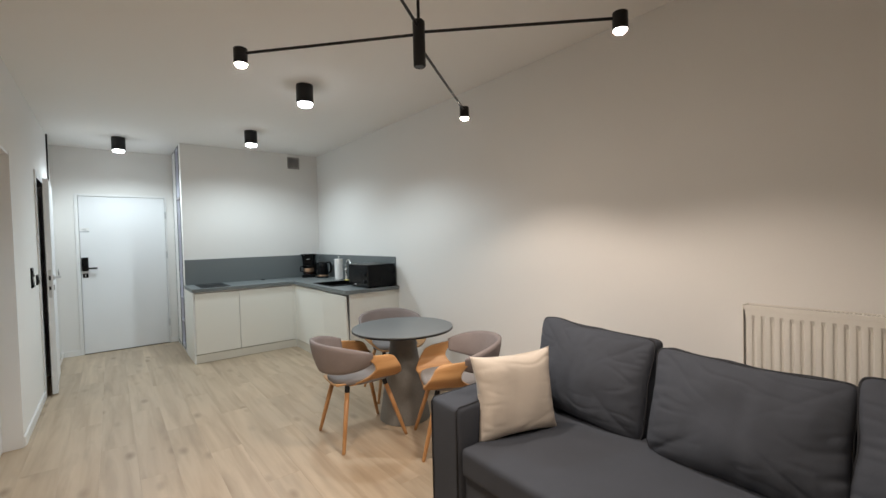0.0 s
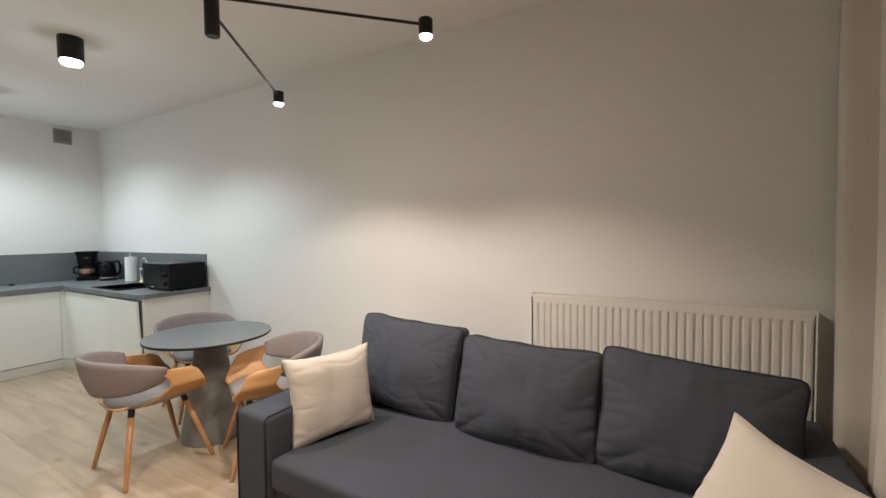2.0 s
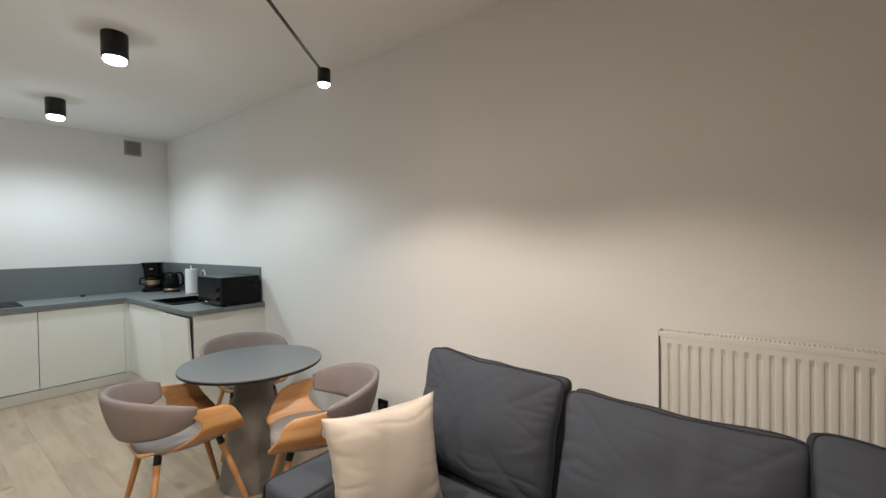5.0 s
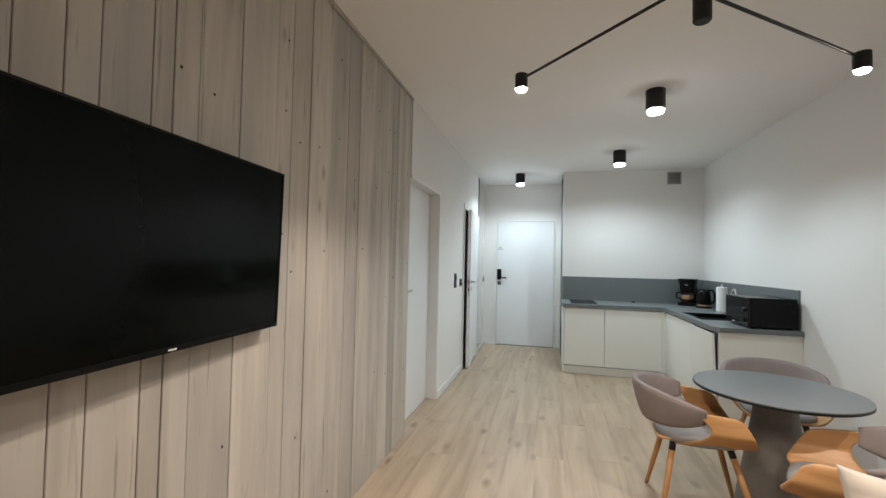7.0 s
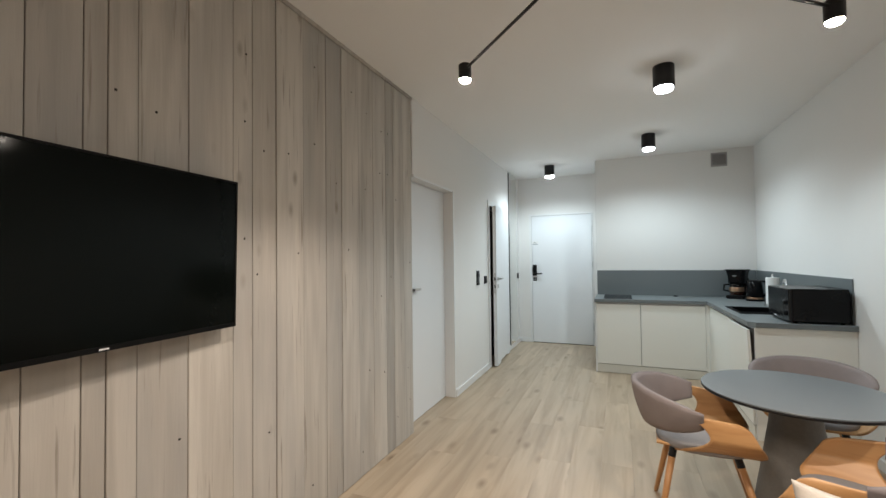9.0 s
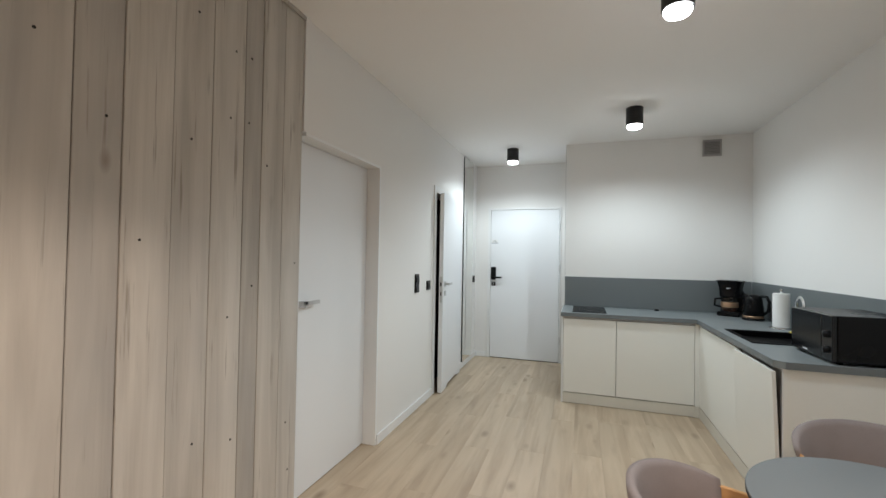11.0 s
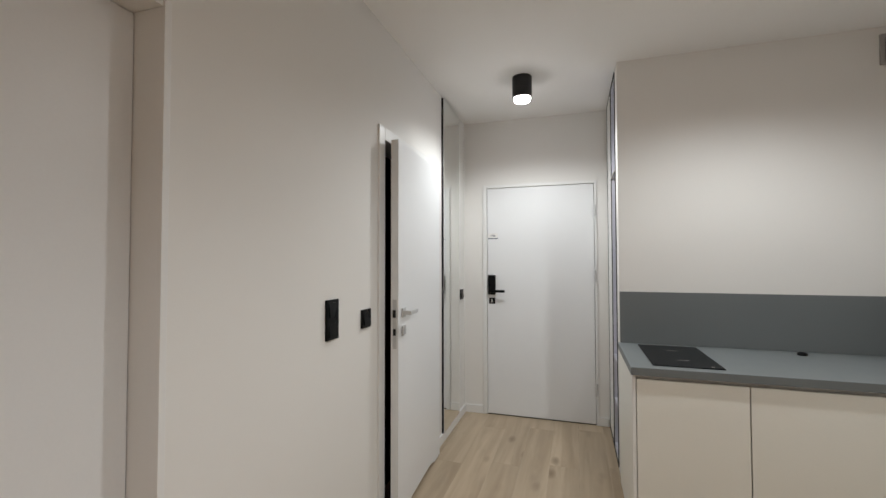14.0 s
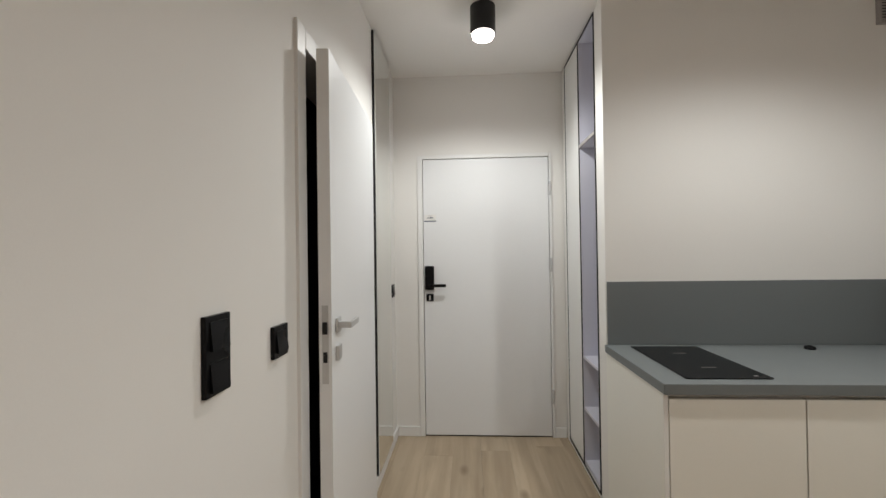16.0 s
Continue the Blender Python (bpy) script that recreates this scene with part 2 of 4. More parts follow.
M_LEG = wood("beech_leg", (0.42, 0.20, 0.075), (0.55, 0.29, 0.12), 0.42, 2, stretch=8, scale=8, tint=0.05, bump=0.03)


# ---------------------------------------------------------------- mesh helpers
def put(name, bm, mat, parent=None, label="", smooth=False, at=None):
    me = bpy.data.meshes.new(name)
    bmesh.ops.recalc_face_normals(bm, faces=bm.faces)
    bm.to_mesh(me)
    bm.free()
    if smooth:
        for p in me.polygons:
            p.use_smooth = True
    me.materials.append(mat)
    ob = new(name, me)
    if parent is not None:
        ob.parent = parent
    if at is not None:
        ob.matrix_basis = at
    if label:
        ob["label"] = label
    return ob


part = put


def thing(name, m, label, category, group=""):
    ob = new(name)
    ob.matrix_basis = m
    return tagged(ob, label, category, group)


def box(x0, y0, z0, x1, y1, z1, bevel=0.0, segs=2, bm=None):
    own = bmesh.new()
    bmesh.ops.create_cube(own, size=1.0)
    for v in own.verts:
        v.co = Vector((x0 + (v.co.x + 0.5) * (x1 - x0), y0 + (v.co.y + 0.5) * (y1 - y0), z0 + (v.co.z + 0.5) * (z1 - z0)))
    if bevel:
        bmesh.ops.bevel(own, geom=own.edges[:], offset=bevel, segments=segs, affect="EDGES", profile=0.6)
    if bm is None:
        return own
    join(bm, own)
    return bm


def join(bm, other):
    table = [bm.verts.new(v.co) for v in other.verts]
    other.verts.index_update()
    for f in other.faces:
        bm.faces.new([table[v.index] for v in f.verts])
    other.free()


def lathe(profile, segs=32, bm=None, at=(0, 0, 0), closed=True):
    """Turns (radius, height) pairs round the upright axis."""
    bm = bm or bmesh.new()
    rings = []
    for r, z in profile:
        rings.append([bm.verts.new((at[0] + r * math.cos(2 * math.pi * i / segs), at[1] + r * math.sin(2 * math.pi * i / segs), at[2] + z)) for i in range(segs)])
    for a, b in zip(rings, rings[1:]):
        for i in range(segs):
            bm.faces.new((a[i], a[(i + 1) % segs], b[(i + 1) % segs], b[i]))
    if closed:
        bm.faces.new(rings[0])
        bm.faces.new(rings[-1])
    return bm


def tube(points, radii, segs=10, bm=None, cap=True):
    bm = bm or bmesh.new()
    pts = [Vector(p) for p in points]
    if not isinstance(radii, (list, tuple)):
        radii = [radii] * len(pts)
    rings, side = [], None
    for i, p in enumerate(pts):
        d = (pts[min(i + 1, len(pts) - 1)] - pts[max(i - 1, 0)]).normalized()
        if side is None:
            side = d.orthogonal().normalized()
        side = (side - d * side.dot(d)).normalized()
        up = d.cross(side)
        rings.append([bm.verts.new(p + radii[i] * (math.cos(2 * math.pi * k / segs) * side + math.sin(2 * math.pi * k / segs) * up)) for k in range(segs)])
    for a, b in zip(rings, rings[1:]):
        for k in range(segs):
            bm.faces.new((a[k], a[(k + 1) % segs], b[(k + 1) % segs], b[k]))
    if cap:
        bm.faces.new(rings[0])
        bm.faces.new(rings[-1])
    return bm


def prism(outline, axis, lo, hi, bm=None):
    """A flat outline given in two axes, pushed along the third (0 x, 1 y, 2 z)."""
    bm = bm or bmesh.new()

    def place(u, v, w):
        p = [u, v]
        p.insert(axis, w)
        return p
    a = [bm.verts.new(place(u, v, lo)) for u, v in outline]
    b = [bm.verts.new(place(u, v, hi)) for u, v in outline]
    bm.faces.new(a)
    bm.faces.new(b)
    for i in range(len(a)):
        j = (i + 1) % len(a)
        bm.faces.new((a[i], a[j], b[j], b[i]))
    return bm


def sheet(fn, nu, nv, thick, bm=None):
    """A shell of the given thickness over fn(u, v), u and v in 0..1."""
    bm = bm or bmesh.new()
    P = [[Vector(fn(i / nu, j / nv)) for j in range(nv + 1)] for i in range(nu + 1)]
    N = [[None] * (nv + 1) for _ in range(nu + 1)]
    for i in range(nu + 1):
        for j in range(nv + 1):
            du = P[min(i + 1, nu)][j] - P[max(i - 1, 0)][j]
            dv = P[i][min(j + 1, nv)] - P[i][max(j - 1, 0)]
            N[i][j] = du.cross(dv).normalized()
    lay = [[[bm.verts.new(P[i][j] + s * N[i][j] * (thick(i / nu, j / nv) if callable(thick) else thick) / 2) for j in range(nv + 1)] for i in range(nu + 1)] for s in (1, -1)]
    a, b = lay
    for i in range(nu):
        for j in range(nv):
            bm.faces.new((a[i][j], a[i + 1][j], a[i + 1][j + 1], a[i][j + 1]))
            bm.faces.new((b[i][j], b[i][j + 1], b[i + 1][j + 1], b[i + 1][j]))
    for i in range(nu):
        bm.faces.new((a[i][0], b[i][0], b[i + 1][0], a[i + 1][0]))
        bm.faces.new((a[i][nv], a[i + 1][nv], b[i + 1][nv], b[i][nv]))
    for j in range(nv):
        bm.faces.new((a[0][j], a[0][j + 1], b[0][j + 1], b[0][j]))
        bm.faces.new((a[nu][j], b[nu][j], b[nu][j + 1], a[nu][j + 1]))
    return bm


def structure(name, bm, mat, label, category="wall", smooth=False):
    ob = put(name, bm, mat, smooth=smooth)
    return tagged(ob, label, category, kind="structure")


# ---------------------------------------------------------------- shell of the flat
S0 = -1.05                                     # south wall behind the curtain
structure("ceiling", box(-0.15, S0 - 0.12, H, W + 0.15, D + 0.15, H + 0.12), M_CEIL, "smooth warm-white painted plaster ceiling", "ceiling")
FLOOR = structure("floor", box(-1.4, S0 - 0.12, -0.12, W + 0.15, D + 0.15, -0.012), M_DARKROOM, "pale oak laminate floor of long planks", "floor")
structure("wall_east", box(W, S0, -0.12, W + 0.12, K + 0.12, H), M_WALL, "long white painted wall behind the sofa")
structure("wall_south", box(-0.15, S0 - 0.12, -0.12, W + 0.12, S0, H), M_WALL, "plain white wall behind the curtain")
structure("wall_kitchen", box(1.255, K, -0.12, W, K + 0.125, H), M_WALL, "white painted wall above the kitchen counter")
structure("wall_entrance", box(-0.12, D, 2.085, 1.9, D + 0.15, H), M_WALL, "white wall around the entrance door")
structure("wall_entrance_west", box(-0.12, D, -0.12, 0.178, D + 0.15, 2.085), M_WALL, "white wall beside the entrance door")
structure("wall_entrance_east", box(1.168, D, -0.12, 1.9, D + 0.15, 2.085), M_WALL, "white wall beside the entrance door")
structure("wall_behind_wardrobe", box(1.78, K + 0.127, -0.12, 1.9, D, H), M_WALL, "plain wall behind the built-in wardrobe")

D1A, D1B, D1T = 3.135, 4.03, 2.062             # recessed door
D2A, D2B, D2T = 5.29, 6.13, 2.05               # ajar door
structure("wall_boards", box(-0.15, S0, -0.12, -0.028, 3.11, H), M_WALL, "wall clad in whitewashed vertical boards")
structure("wall_west_lintel_1", box(-0.15, 3.112, D1T, 0, D1B, H), M_WALL, "white wall above the recessed door")
structure("wall_west_reveal", box(-0.15, 3.112, -0.12, -0.03, D1A, D1T), M_WALL, "narrow reveal beside the recessed door")
structure("wall_west_middle", box(-0.15, D1B, -0.12, 0, D2A - 0.02, H), M_WALL, "white wall with light switches")
structure("wall_west_lintel_2", box(-0.15, D2A - 0.02, D2T + 0.02, 0, D2B + 0.02, H), M_WALL, "white wall above the ajar door")
structure("wall_west_hall", box(-0.15, D2B + 0.02, -0.12, 0, D, H), M_WALL, "white hall wall with a mirror")
# dark room behind the ajar door; its darkness is put into near-black surfaces
structure("wall_bathroom_back", box(-1.4, 4.7, -0.12, -1.28, 6.6, H), M_DARKROOM, "bathroom back wall, coloured near-black as unlit")
structure("wall_bathroom_south", box(-1.28, 4.7, -0.12, -0.15, 4.82, H), M_DARKROOM, "bathroom side wall, coloured near-black as unlit")
structure("wall_bathroom_north", box(-1.28, 6.48, -0.12, -0.15, 6.6, H), M_DARKROOM, "bathroom side wall, coloured near-black as unlit")
structure("ceiling_bathroom", box(-1.4, 4.7, H, -0.155, 6.6, H + 0.12), M_DARKROOM, "bathroom ceiling, coloured near-black as unlit", "ceiling")


def skirting(name, x0, y0, x1, y1):
    structure(name, box(x0, y0, 0, x1, y1, 0.072, 0.003), M_TRIM, "low white lacquered skirting board", "baseboard")


skirting("baseboard", 0.0, D1B + 0.001, 0.014, D2A - 0.075)
skirting("baseboard_hall", 0.0, D2B + 0.075, 0.014, D)
skirting("baseboard_entrance", 0.0145, D - 0.014, 0.176, D)
skirting("baseboard_entrance_east", 1.17, D - 0.014, 1.246, D)
skirting("baseboard_east", W - 0.014, S0, W, 3.92)

# ---------------------------------------------------------------- recessed door in the west wall
DOOR1 = thing("door_1", pose(-0.1, 0, 0), "closed white flush interior door in a deep recess", "door")
DOOR1["kind"] = "structure"
part("leaf", box(-0.04, D1A + 0.004, 0.006, 0, D1B - 0.022, D1T - 0.022, 0.002), M_DOOR, DOOR1)
part("jamb", box(-0.045, D1B - 0.020, 0, 0.104, D1B - 0.0005, D1T - 0.0005, 0.002), M_TRIM, DOOR1, "pale jamb of the recess")
part("lintel", box(-0.045, D1A, D1T - 0.020, 0.100, D1B - 0.021, D1T - 0.0005, 0.002), M_TRIM, DOOR1)
hb = box(0.034, 3.235, 1.105, 0.046, 3.375, 1.127, 0.002)
box(0, 3.235, 1.092, 0.046, 3.262, 1.127, 0.002, 2, hb)
part("door_handle", hb, M_STEEL, DOOR1, "flat brushed nickel lever")

# ---------------------------------------------------------------- ajar door
DOOR2 = thing("door_2", pose(0, 0, 0), "white interior door standing slightly ajar", "door")
DOOR2["kind"] = "structure"
part("frame", box(-0.152, D2A - 0.07, 0, 0.012, D2A - 0.001, D2T + 0.07, 0.003), M_TRIM, DOOR2)
part("frame", box(-0.152, D2B + 0.001, 0, 0.012, D2B + 0.07, D2T + 0.07, 0.003), M_TRIM, DOOR2)
part("frame", box(-0.152, D2A, D2T + 0.001, 0.0115, D2B, D2T + 0.07, 0.003), M_TRIM, DOOR2)
LEAF2 = pose(0.005, D2B - 0.003, 0, 0, 0, 3.0)     # leaf runs towards -y from its hinge
L2 = 0.845
vent = [(0, 0.012), (-0.14, 0.012), (-0.155, 0.03), (-0.20, 0.03), (-0.215, 0.042), (-0.62, 0.042), (-0.635, 0.02), (-0.66, 0.02), (-0.675, 0.012), (-L2, 0.012), (-L2, D2T - 0.004), (0, D2T - 0.004)]
leaf2 = part("leaf", prism(vent, 0, 0.0, 0.042), M_DOOR, DOOR2, at=LEAF2)
lev = box(0.085, -L2 + 0.052, 1.103, 0.097, -L2 + 0.175, 1.124, 0.003)
box(0.043, -L2 + 0.045, 1.088, 0.052, -L2 + 0.095, 1.138, 0.003, 2, lev)
box(0.05, -L2 + 0.055, 1.103, 0.095, -L2 + 0.076, 1.124, 0.003, 2, lev)
part("door_handle", lev, M_STEEL, leaf2, "angular brushed nickel lever on a square rose")
part("lock_rose", box(0.043, -L2 + 0.045, 0.993, 0.053, -L2 + 0.095, 1.043, 0.003), M_STEEL, leaf2)
part("strike_plate", box(0.010, -L2 - 0.002, 0.928, 0.032, -L2 + 0.001, 1.188, 0.0005), M_STEEL, leaf2, "nickel lock plate on the door edge")
part("latch", box(0.013, -L2 - 0.011, 1.093, 0.029, -L2 - 0.0022, 1.133, 0.002), M_BLACK, leaf2)
part("bolt_slot", box(0.014, -L2 - 0.004, 0.998, 0.028, -L2 - 0.0022, 1.033), M_BLACK, leaf2)

# ---------------------------------------------------------------- entrance door
DOOR3 = thing("door_3", pose(0, D, 0), "closed white entrance door with black electronic lock", "door")
DOOR3["kind"] = "structure"
part("frame", box(0.178, -0.014, 0, 0.216, 0.10, 2.085, 0.003), M_TRIM, DOOR3)
part("frame", box(1.148, -0.014, 0, 1.168, 0.10, 2.085, 0.003), M_TRIM, DOOR3)
part("frame", box(0.2165, -0.014, 2.058, 1.1475, 0.10, 2.085, 0.003), M_TRIM, DOOR3)
leaf3 = part("leaf", box(0.220, -0.006, 0.010, 1.144, 0.05, 2.054, 0.002), M_DOOR, DOOR3)
part("threshold", box(0.2165, 0.0, -0.012, 1.1475, 0.10, 0.006), M_BLACK, DOOR3)
part("backing", box(0.2165, 0.06, 0.006, 1.1475, 0.10, 2.058), M_BLACK, DOOR3)
part("lock_case", box(0.228, -0.036, 1.085, 0.296, -0.0062, 1.262, 0.010, 3), M_PLASTIC, leaf3, "tall black electronic lock case")
lv = tube([(0.27, -0.036, 1.118), (0.27, -0.062, 1.118)], 0.010, 12)
box(0.258, -0.070, 1.107, 0.385, -0.056, 1.130, 0.004, 2, lv)
part("door_handle", lv, M_PLASTIC, leaf3, "straight black lever")
part("thumb_turn_plate", box(0.235, -0.012, 1.000, 0.290, -0.0062, 1.055, 0.003), M_PLASTIC, leaf3, "square black plate")
part("thumb_turn", box(0.257, -0.026, 1.012, 0.268, -0.0122, 1.044, 0.004, 3), M_STEEL, leaf3)
for z in (0.30, 1.26, 1.82):
    part("hinge", tube([(1.152, -0.020, z - 0.05), (1.152, -0.020, z + 0.05)], 0.009, 12), M_STEEL, DOOR3)
SIGN = thing("door_notice", pose(0.227, D - 0.0062, 1.592), "small white paper notice with dark stripe on the door", "notice")
part("paper", box(0.0, -0.0012, 0.0, 0.088, 0, 0.052), M_PAPER, SIGN)
part("stripe", box(-0.002, -0.0032, 0.0, 0.090, -0.0013, 0.007), M_INK, SIGN)
part("logo", lathe([(0.005, 0), (0.005, 0.001)], 12), M_INK, SIGN, at=pose(0.028, -0.0014, 0.028, 90))
part("text_bar", box(0.038, -0.0030, 0.024, 0.066, -0.0013, 0.032), M_INK, SIGN)
part("text_bar", box(0.028, -0.0030, 0.042, 0.060, -0.0013, 0.045), M_VENT, SIGN)

# ---------------------------------------------------------------- mirror, switches, sockets, vent
MIR = thing("wall_mirror", pose(0.001, 0, 0), "tall narrow frameless wall mirror with dark edge", "mirror")
part("backing", box(0, 6.328, 0.070, 0.014, 6.786, 2.668, 0.001), M_BLACK, MIR)
part("glass", box(0.0145, 6.333, 0.075, 0.018, 6.781, 2.663), M_MIRROR, MIR)


def switch(y, z, n, label):
    ob = thing("light_switch", pose(0.0, y, z), label, "switch")
    part("plate", box(0.0, -0.045, 0.003 - 0.043 * n if n > 1 else -0.045, 0.011, 0.045, 0.043 * n if n > 1 else 0.045, 0.002), M_PLASTIC, ob)
    for i in range(n):
        c = (i - (n - 1) / 2) * 0.086
        part("rocker", prism([(0.0112, c - 0.030), (0.019, c - 0.030), (0.0125, c + 0.030), (0.0112, c + 0.030)], 1, -0.032, 0.032), M_PLASTIC, ob)
    return ob


switch(4.783, 1.146, 2, "tall black double light switch on white wall")
switch(5.085, 1.113, 1, "square black light switch beside the ajar door")
switch(6.91, 1.09, 1, "square black light switch in the hall")
SOCK = thing("wall_socket", pose(W, 2.33, 0.28), "black wall socket low on the white wall", "socket")
part("plate", box(-0.012, -0.045, -0.045, 0, 0.045, 0.045, 0.003), M_PLASTIC, SOCK)
part("cup", lathe([(0.021, 0), (0.021, 0.003)], 20), M_BLACK, SOCK, at=pose(-0.0125, 0, 0, 0, -90, 0))

VENT = thing("wall_vent", pose(2.683, K, 2.550), "square grey slatted ventilation grille", "vent")
# near-black sheet in place of the shade behind the slats
part("backing", box(-0.070, -0.006, -0.070, 0.070, 0, 0.070), M_SLOTSHADE, VENT)
fr = bmesh.new()
for b4 in ((-0.084, -0.084, -0.068, 0.084), (0.068, -0.084, 0.084, 0.084), (-0.068, -0.084, 0.068, -0.066), (-0.068, 0.066, 0.068, 0.084)):
    box(b4[0], -0.018, b4[1], b4[2], 0, b4[3], 0.002, 2, fr)
part("frame", fr, M_VENT, VENT)
for i in range(9):
    z = -0.058 + i * 0.0145
    part("slat", prism([(-0.016, z - 0.004), (-0.007, z + 0.006), (-0.0065, z + 0.003), (-0.0155, z - 0.007)], 0, -0.068, 0.068), M_VENT, VENT)

# ---------------------------------------------------------------- built-in wardrobe in the hall
WX, WA, WB, WC = 1.252, 6.255, 6.585, 6.935
WARD = thing("wardrobe", pose(WX, 0, 0), "built-in white hall wardrobe with open shelves and black edging", "wardrobe")
part("back_panel", box(0.50, WA, 0.0, 0.52, D - 0.002, H - 0.002), M_WARD, WARD)
part("side_panel", box(0.004, WA, 0.0, 0.50, WA + 0.012, H - 0.002), M_WARD, WARD)
part("side_panel", box(0.004, WB - 0.012, 0.0, 0.50, WB, H - 0.002), M_WARD, WARD)
part("filler", box(0.002, WC + 0.004, 0.0, 0.03, D - 0.016, H - 0.002), M_WALL, WARD)
for z in (0.045, 0.375, 0.690, 2.0, 2.655):
    part("shelf", box(0.006, WA + 0.0125, z, 0.498, WB - 0.0125, z + 0.018, 0.001), M_WARD, WARD)
part("door", box(0.0, WB + 0.004, 0.05, 0.018, WC - 0.002, H - 0.022, 0.001), M_TRIM, WARD)
for y in (WA, WB, WC):
    part("edging", box(-0.003, y - 0.003, 0.03, 0.003, y + 0.003, H - 0.012), M_BLACK, WARD)
part("edging", box(-0.003, WA + 0.0035, H - 0.018, 0.003, WC - 0.0035, H - 0.012), M_BLACK, WARD)
part("edging", box(-0.003, WA + 0.0035, 0.03, 0.003, WC - 0.0035, 0.036), M_BLACK, WARD)
part("edging", box(-0.003, WA + 0.0035, 2.0, 0.004, WB - 0.0035, 2.018), M_VENT, WARD)
part("plinth", box(0.004, WA, 0.0, 0.02, WC, 0.029), M_TRIM, WARD)

# ---------------------------------------------------------------- kitchen
ZC, CT = 0.874, 0.038
CX0, CY0, RX0, RY0 = 1.245, 5.47, 2.41, 3.872   # counter's west end, front edge; right run's front, end
ctr = prism([(CX0, CY0), (RX0, CY0), (RX0, RY0 + 0.04), (RX0 + 0.04, RY0), (W - 0.002, RY0), (W - 0.002, 4.42), (2.92, 4.42), (2.49, 4.42), (2.49, 4.94), (2.92, 4.94), (2.92, 4.4205), (W - 0.002, 4.4205), (W - 0.002, K - 0.002), (CX0, K - 0.002)], 2, ZC - CT, ZC)
CTOP = thing("worktop", pose(0, 0, 0), "L-shaped matt grey laminate kitchen worktop", "worktop")
part("slab", ctr, M_CTR, CTOP)
EZ0, EZ1 = ZC - CT + 0.001, ZC - 0.002
part("edge_band", box(CX0, CY0 - 0.0015, EZ0, RX0 - 0.002, CY0 - 0.0002, EZ1), M_SPLASH, CTOP, "darker grey edge band")
part("edge_band", box(RX0 - 0.0015, RY0 + 0.041, EZ0, RX0 - 0.0002, CY0 - 0.002, EZ1), M_SPLASH, CTOP, "darker grey edge band")
part("edge_band", box(RX0 + 0.041, RY0 - 0.0015, EZ0, W - 0.003, RY0 - 0.0002, EZ1), M_SPLASH, CTOP, "darker grey edge band")
part("edge_band", box(CX0 - 0.0015, CY0, EZ0, CX0 - 0.0002, K - 0.003, EZ1), M_SPLASH, CTOP, "darker grey edge band")
SP = thing("backsplash", pose(0, 0, 0), "low matt grey backsplash panels behind the worktop", "backsplash")
part("panel", box(1.258, K - 0.010, ZC + 0.001, W - 0.0115, K - 0.001, 1.197, 0.001), M_SPLASH, SP)
part("panel", box(W - 0.010, 3.925, ZC + 0.001, W - 0.001, K - 0.011, 1.197, 0.001), M_SPLASH, SP)


def unit(name, m, w, d, doors, label, ends=(False, False), ajar=0):
    """Base cabinet: front along local +x, its face at y = 0 looking to -y, depth to +y."""
    ob = thing(name, m, label, "cabinet", "white kitchen base cabinets")
    z0, z1 = 0.10, ZC - CT - 0.001
    body = box(0.004, 0.022, z0, w - 0.004, d, z1)
    # grey behind white doors: shade of the door gaps put into the body colour
    part("body", body, M_VENT, ob)
    part("plinth", box(0.0, 0.0015, 0.004, w, 0.0205, z0 - 0.002), M_PLINTH, ob)
    x = 0.0
    for i, dw in enumerate(doors):
        leaf = box(0.002, 0.0, 0.006, dw - 0.002, 0.019, z1 - z0 - 0.022, 0.0015)
        at = pose(x, 0, z0, ajar, 0, 0)
        part("door", leaf, M_CAB, ob, at=at)
        x += dw
    part("grip_rail", box(0.0, 0.0205, z1 - 0.021, w, 0.0215, z1), M_STEEL, ob)
    return ob


unit("base_cabinet", pose(1.268, 5.492, 0), 0.479, 0.62, [0.479], "matt white base cabinet under the hob")
unit("base_cabinet", pose(1.748, 5.492, 0), 0.65, 0.62, [0.65], "matt white corner base cabinet")
unit("base_cabinet", pose(2.432, 5.455, 0, 0, 0, -90), 0.936, 0.595, [0.936], "matt white base cabinet under the sink")
unit("dishwasher", pose(2.432, 4.518, 0, 0, 0, -90), 0.606, 0.595, [0.606], "built-in dishwasher with its white front slightly open", ajar=2.4)
END = thing("end_panel", pose(1.250, 5.492, 0), "white end panel of the kitchen row beside the hall", "panel")
part("panel", box(0, 0.0012, 0.0, 0.017, K - 5.494, ZC - CT - 0.001, 0.001), M_CAB, END)
part("edge_strip", box(0.0005, 0, 0.0, 0.0165, 0.001, ZC - CT - 0.002), M_TRIM, END, "thin glued front edge")
END = thing("end_panel", pose(2.446, 3.890, 0), "white end panel of the kitchen row beside the table", "panel")
part("panel", box(0.0012, 0, 0.0, W - 2.448, 0.018, ZC - CT - 0.001, 0.001), M_CAB, END)
part("edge_strip", box(0, 0.0005, 0.0, 0.001, 0.0175, ZC - CT - 0.002), M_TRIM, END, "thin glued front edge")
tagged(put("corner_post", prism([(2.399, 5.494), (2.434, 5.494), (2.434, 5.457), (2.453, 5.457), (2.453, 5.513), (2.399, 5.513)], 2, 0.10, ZC - CT - 0.001), M_CAB), "narrow white corner filler between the cabinets", "filler")

